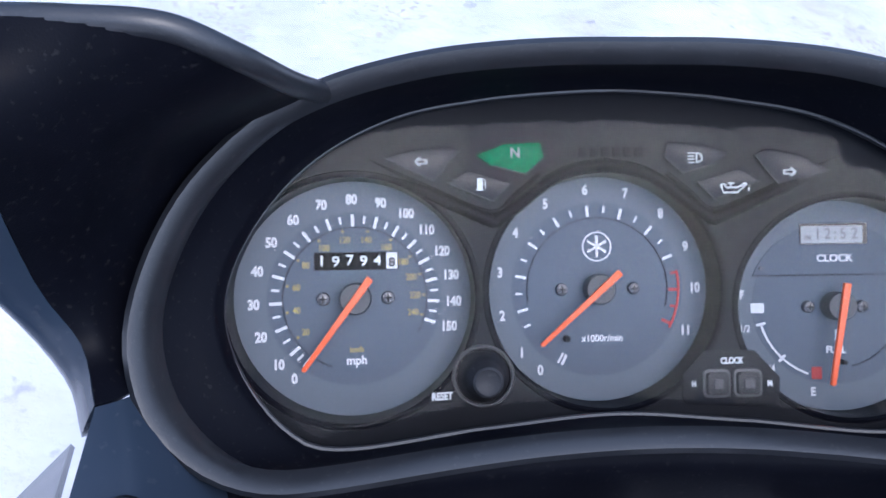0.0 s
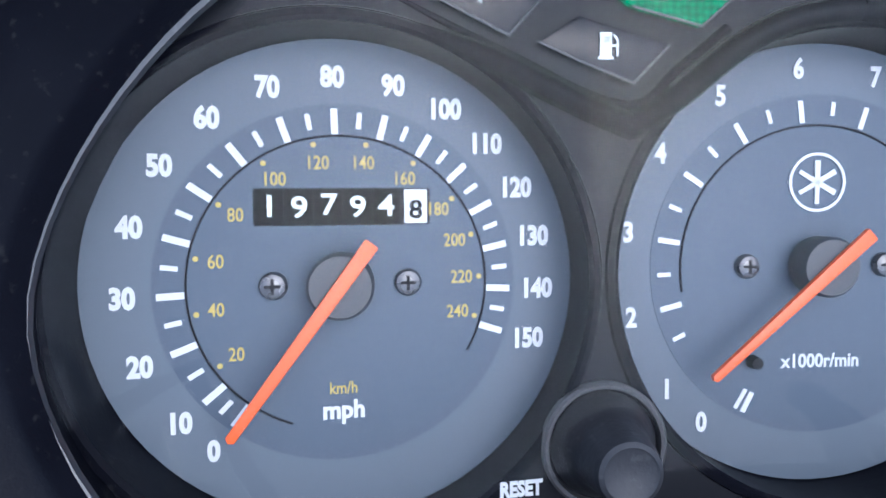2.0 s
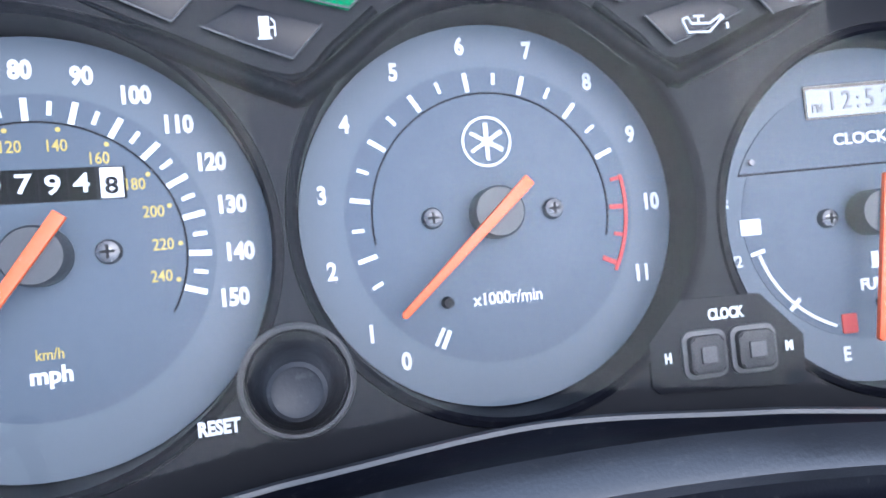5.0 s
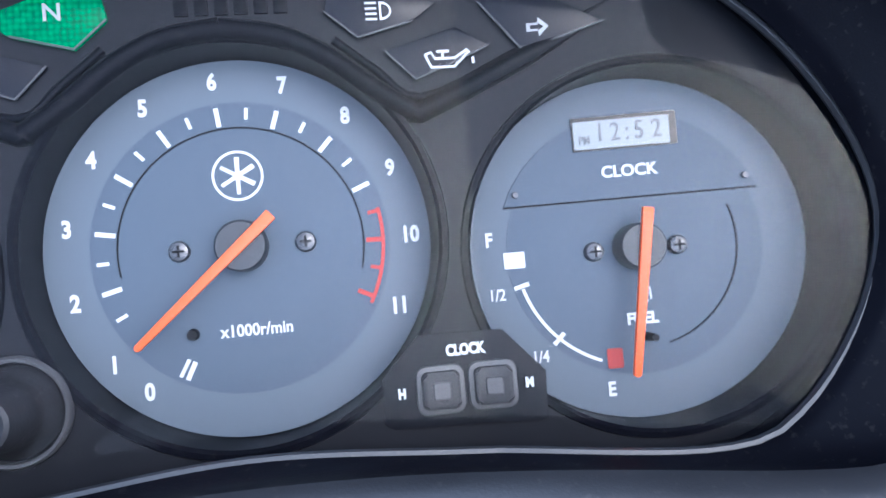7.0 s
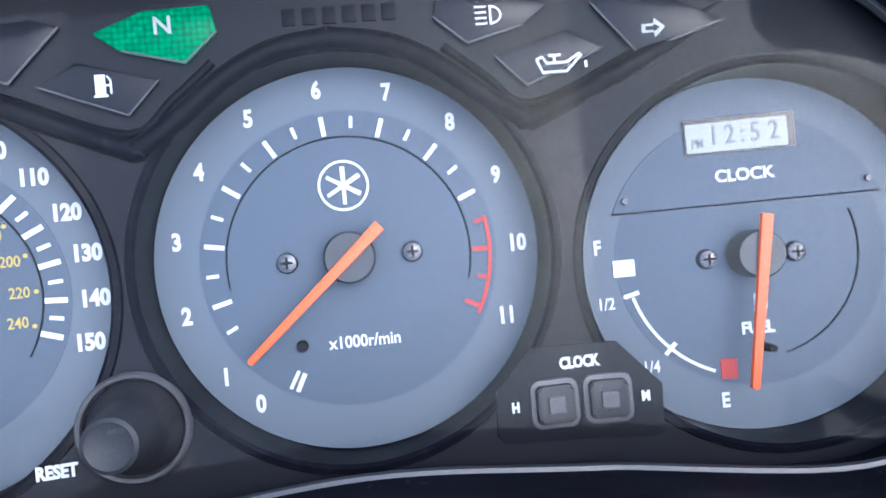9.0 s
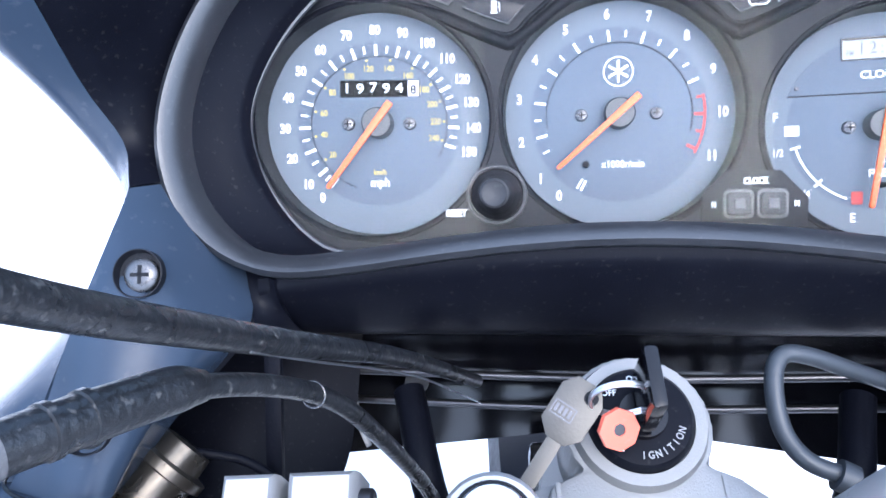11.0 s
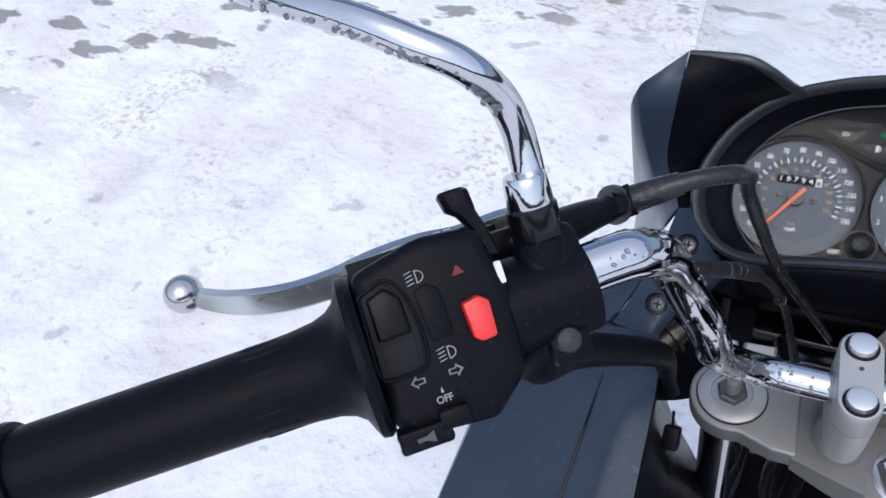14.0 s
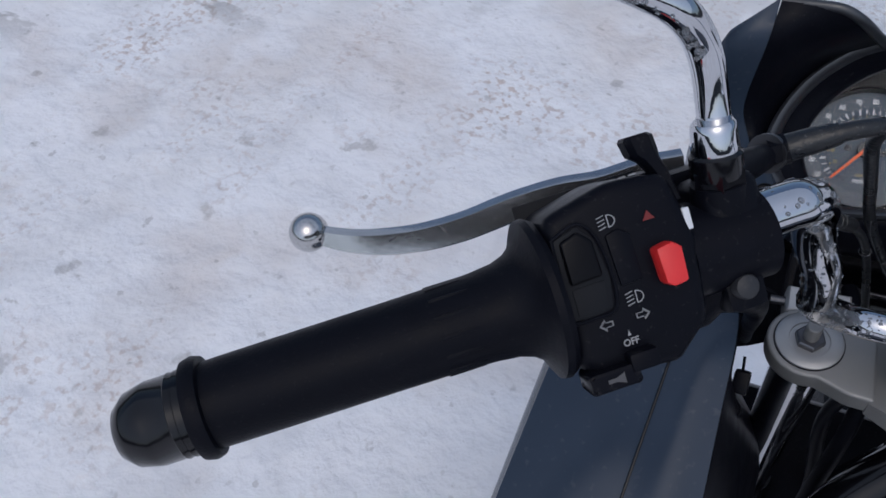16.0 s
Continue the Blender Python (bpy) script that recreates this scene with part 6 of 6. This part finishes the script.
# ---- frame and hoses below the yoke ----
chassis = thing("frame", "black steel motorcycle frame and plumbing", "frame", kb(0, 0, -0.2))
for s in (-1, 1):
    part("spar", tube([kb(s * 0.02, -0.005, -0.09), kb(s * 0.075, -0.06, -0.13), kb(s * 0.13, -0.16, -0.17), kb(s * 0.14, -0.32, -0.20)], 0.021, 18), BLACK_GLOSS, chassis)
    part("down_tube", tube([kb(s * 0.025, 0.01, -0.12), kb(s * 0.05, 0.02, -0.30), kb(s * 0.06, 0.0, -0.55)], 0.013, 14), BLACK_GLOSS, chassis)
    part("hose", tube([kb(s * 0.06, 0.035, -0.03), kb(s * 0.085, 0.03, -0.12), kb(s * 0.075, -0.01, -0.25), kb(s * 0.09, -0.02, -0.42)], 0.0065, 12), RUBBER, chassis)
    part("harness", tube([(s * -0.10, -0.02, -0.13), (s * -0.085, -0.05, -0.17), (s * -0.07, -0.03, -0.23), (s * -0.09, 0.02, -0.34)], 0.0075, 12), RUBBER, chassis)
    part("rubber_strap", box((s * -0.1500, -0.064, -0.150), (0.0075, 0.004, 0.090), 0.0015), RUBBER, chassis)
    part("relay", box((s * -0.166, -0.118, -0.2265), (0.013, 0.016, 0.020), 0.003), BLACK, chassis)
    part("relay_wire", tube([(s * -0.168, -0.118, -0.205), (s * -0.167, -0.118, -0.218), (s * -0.169, -0.120, -0.238), (s * -0.161, -0.124, -0.249), (s * -0.166, -0.130, -0.262), (s * -0.172, -0.135, -0.272)], 0.0012, 8), RUBBER, chassis)
    valve = part("valve", lathe([(-0.030, 0.0190), (-0.014, 0.0200), (-0.011, 0.0215), (-0.004, 0.0215), (-0.003, 0.0175), (0.001, 0.0175), (0.002, 0.0140), (0.016, 0.0135), (0.017, 0.0165), (0.021, 0.0165), (0.022, 0.0120), (0.030, 0.0110), (0.031, 0)], (s * -0.1990, -0.0900, -0.1620), (s * 0.56, 0.42, 0.71), 32), BRASS, chassis, "tarnished brass fitting")
    part("band", lathe([(-0.0105, 0.0222), (-0.0045, 0.0222)], (s * -0.1990, -0.0900, -0.1620), (s * 0.56, 0.42, 0.71), 32), COPPER, valve, "copper-brown clamp band")
    part("rod", tube([(s * -0.1830, -0.0780, -0.1430), (s * -0.1620, -0.0720, -0.1480), (s * -0.1480, -0.0700, -0.1560)], 0.0020, 10), RUBBER, valve)
part("adjuster_disc", lathe([(0, 0.0065), (0.002, 0.0065), (0.0025, 0.003), (0.0025, 0)], (-0.1049, 0.03, -0.1366), (0.2, -1, 0), 20), KNOB, chassis, "grey headlamp adjuster")
part("bent_bracket", tube([(-0.1364, 0.0, -0.1318), (-0.1324, 0.0, -0.1427), (-0.1247, 0.0, -0.1631)], [0.0022, 0.0030, 0.0016], 10, squash=0.4), CLAMP, chassis, "bright bent wire bracket")
part("radiator", box(kb(0, 0.05, -0.33), (0.30, 0.03, 0.16), 0.004), BLACK, chassis)
part("cross_plate", box((0, 0.03, -0.185), (0.09, 0.02, 0.03), 0.004), BLACK_GLOSS, chassis)

# fuel tank behind the steering head
tank = thing("fuel_tank", "dark blue-grey painted fuel tank", "tank", frame_of=Matrix.Translation((0, -0.62, 0.70)) @ Matrix.Rotation(radians(-LEAN), 4, "Y"))
part("shell", loft([[(w * math.copysign(abs(math.cos(a)) ** 0.7, math.cos(a)), y, h * math.copysign(abs(math.sin(a)) ** 0.7, math.sin(a)) - 0.02) for a in (2 * math.pi * k / 28 for k in range(28))] for y, w, h in ((0.22, 0.03, 0.02), (0.215, 0.08, 0.07), (0.18, 0.13, 0.13), (0.05, 0.165, 0.17), (-0.1, 0.15, 0.15), (-0.24, 0.10, 0.08), (-0.25, 0.03, 0.02))]), PAINT, tank)
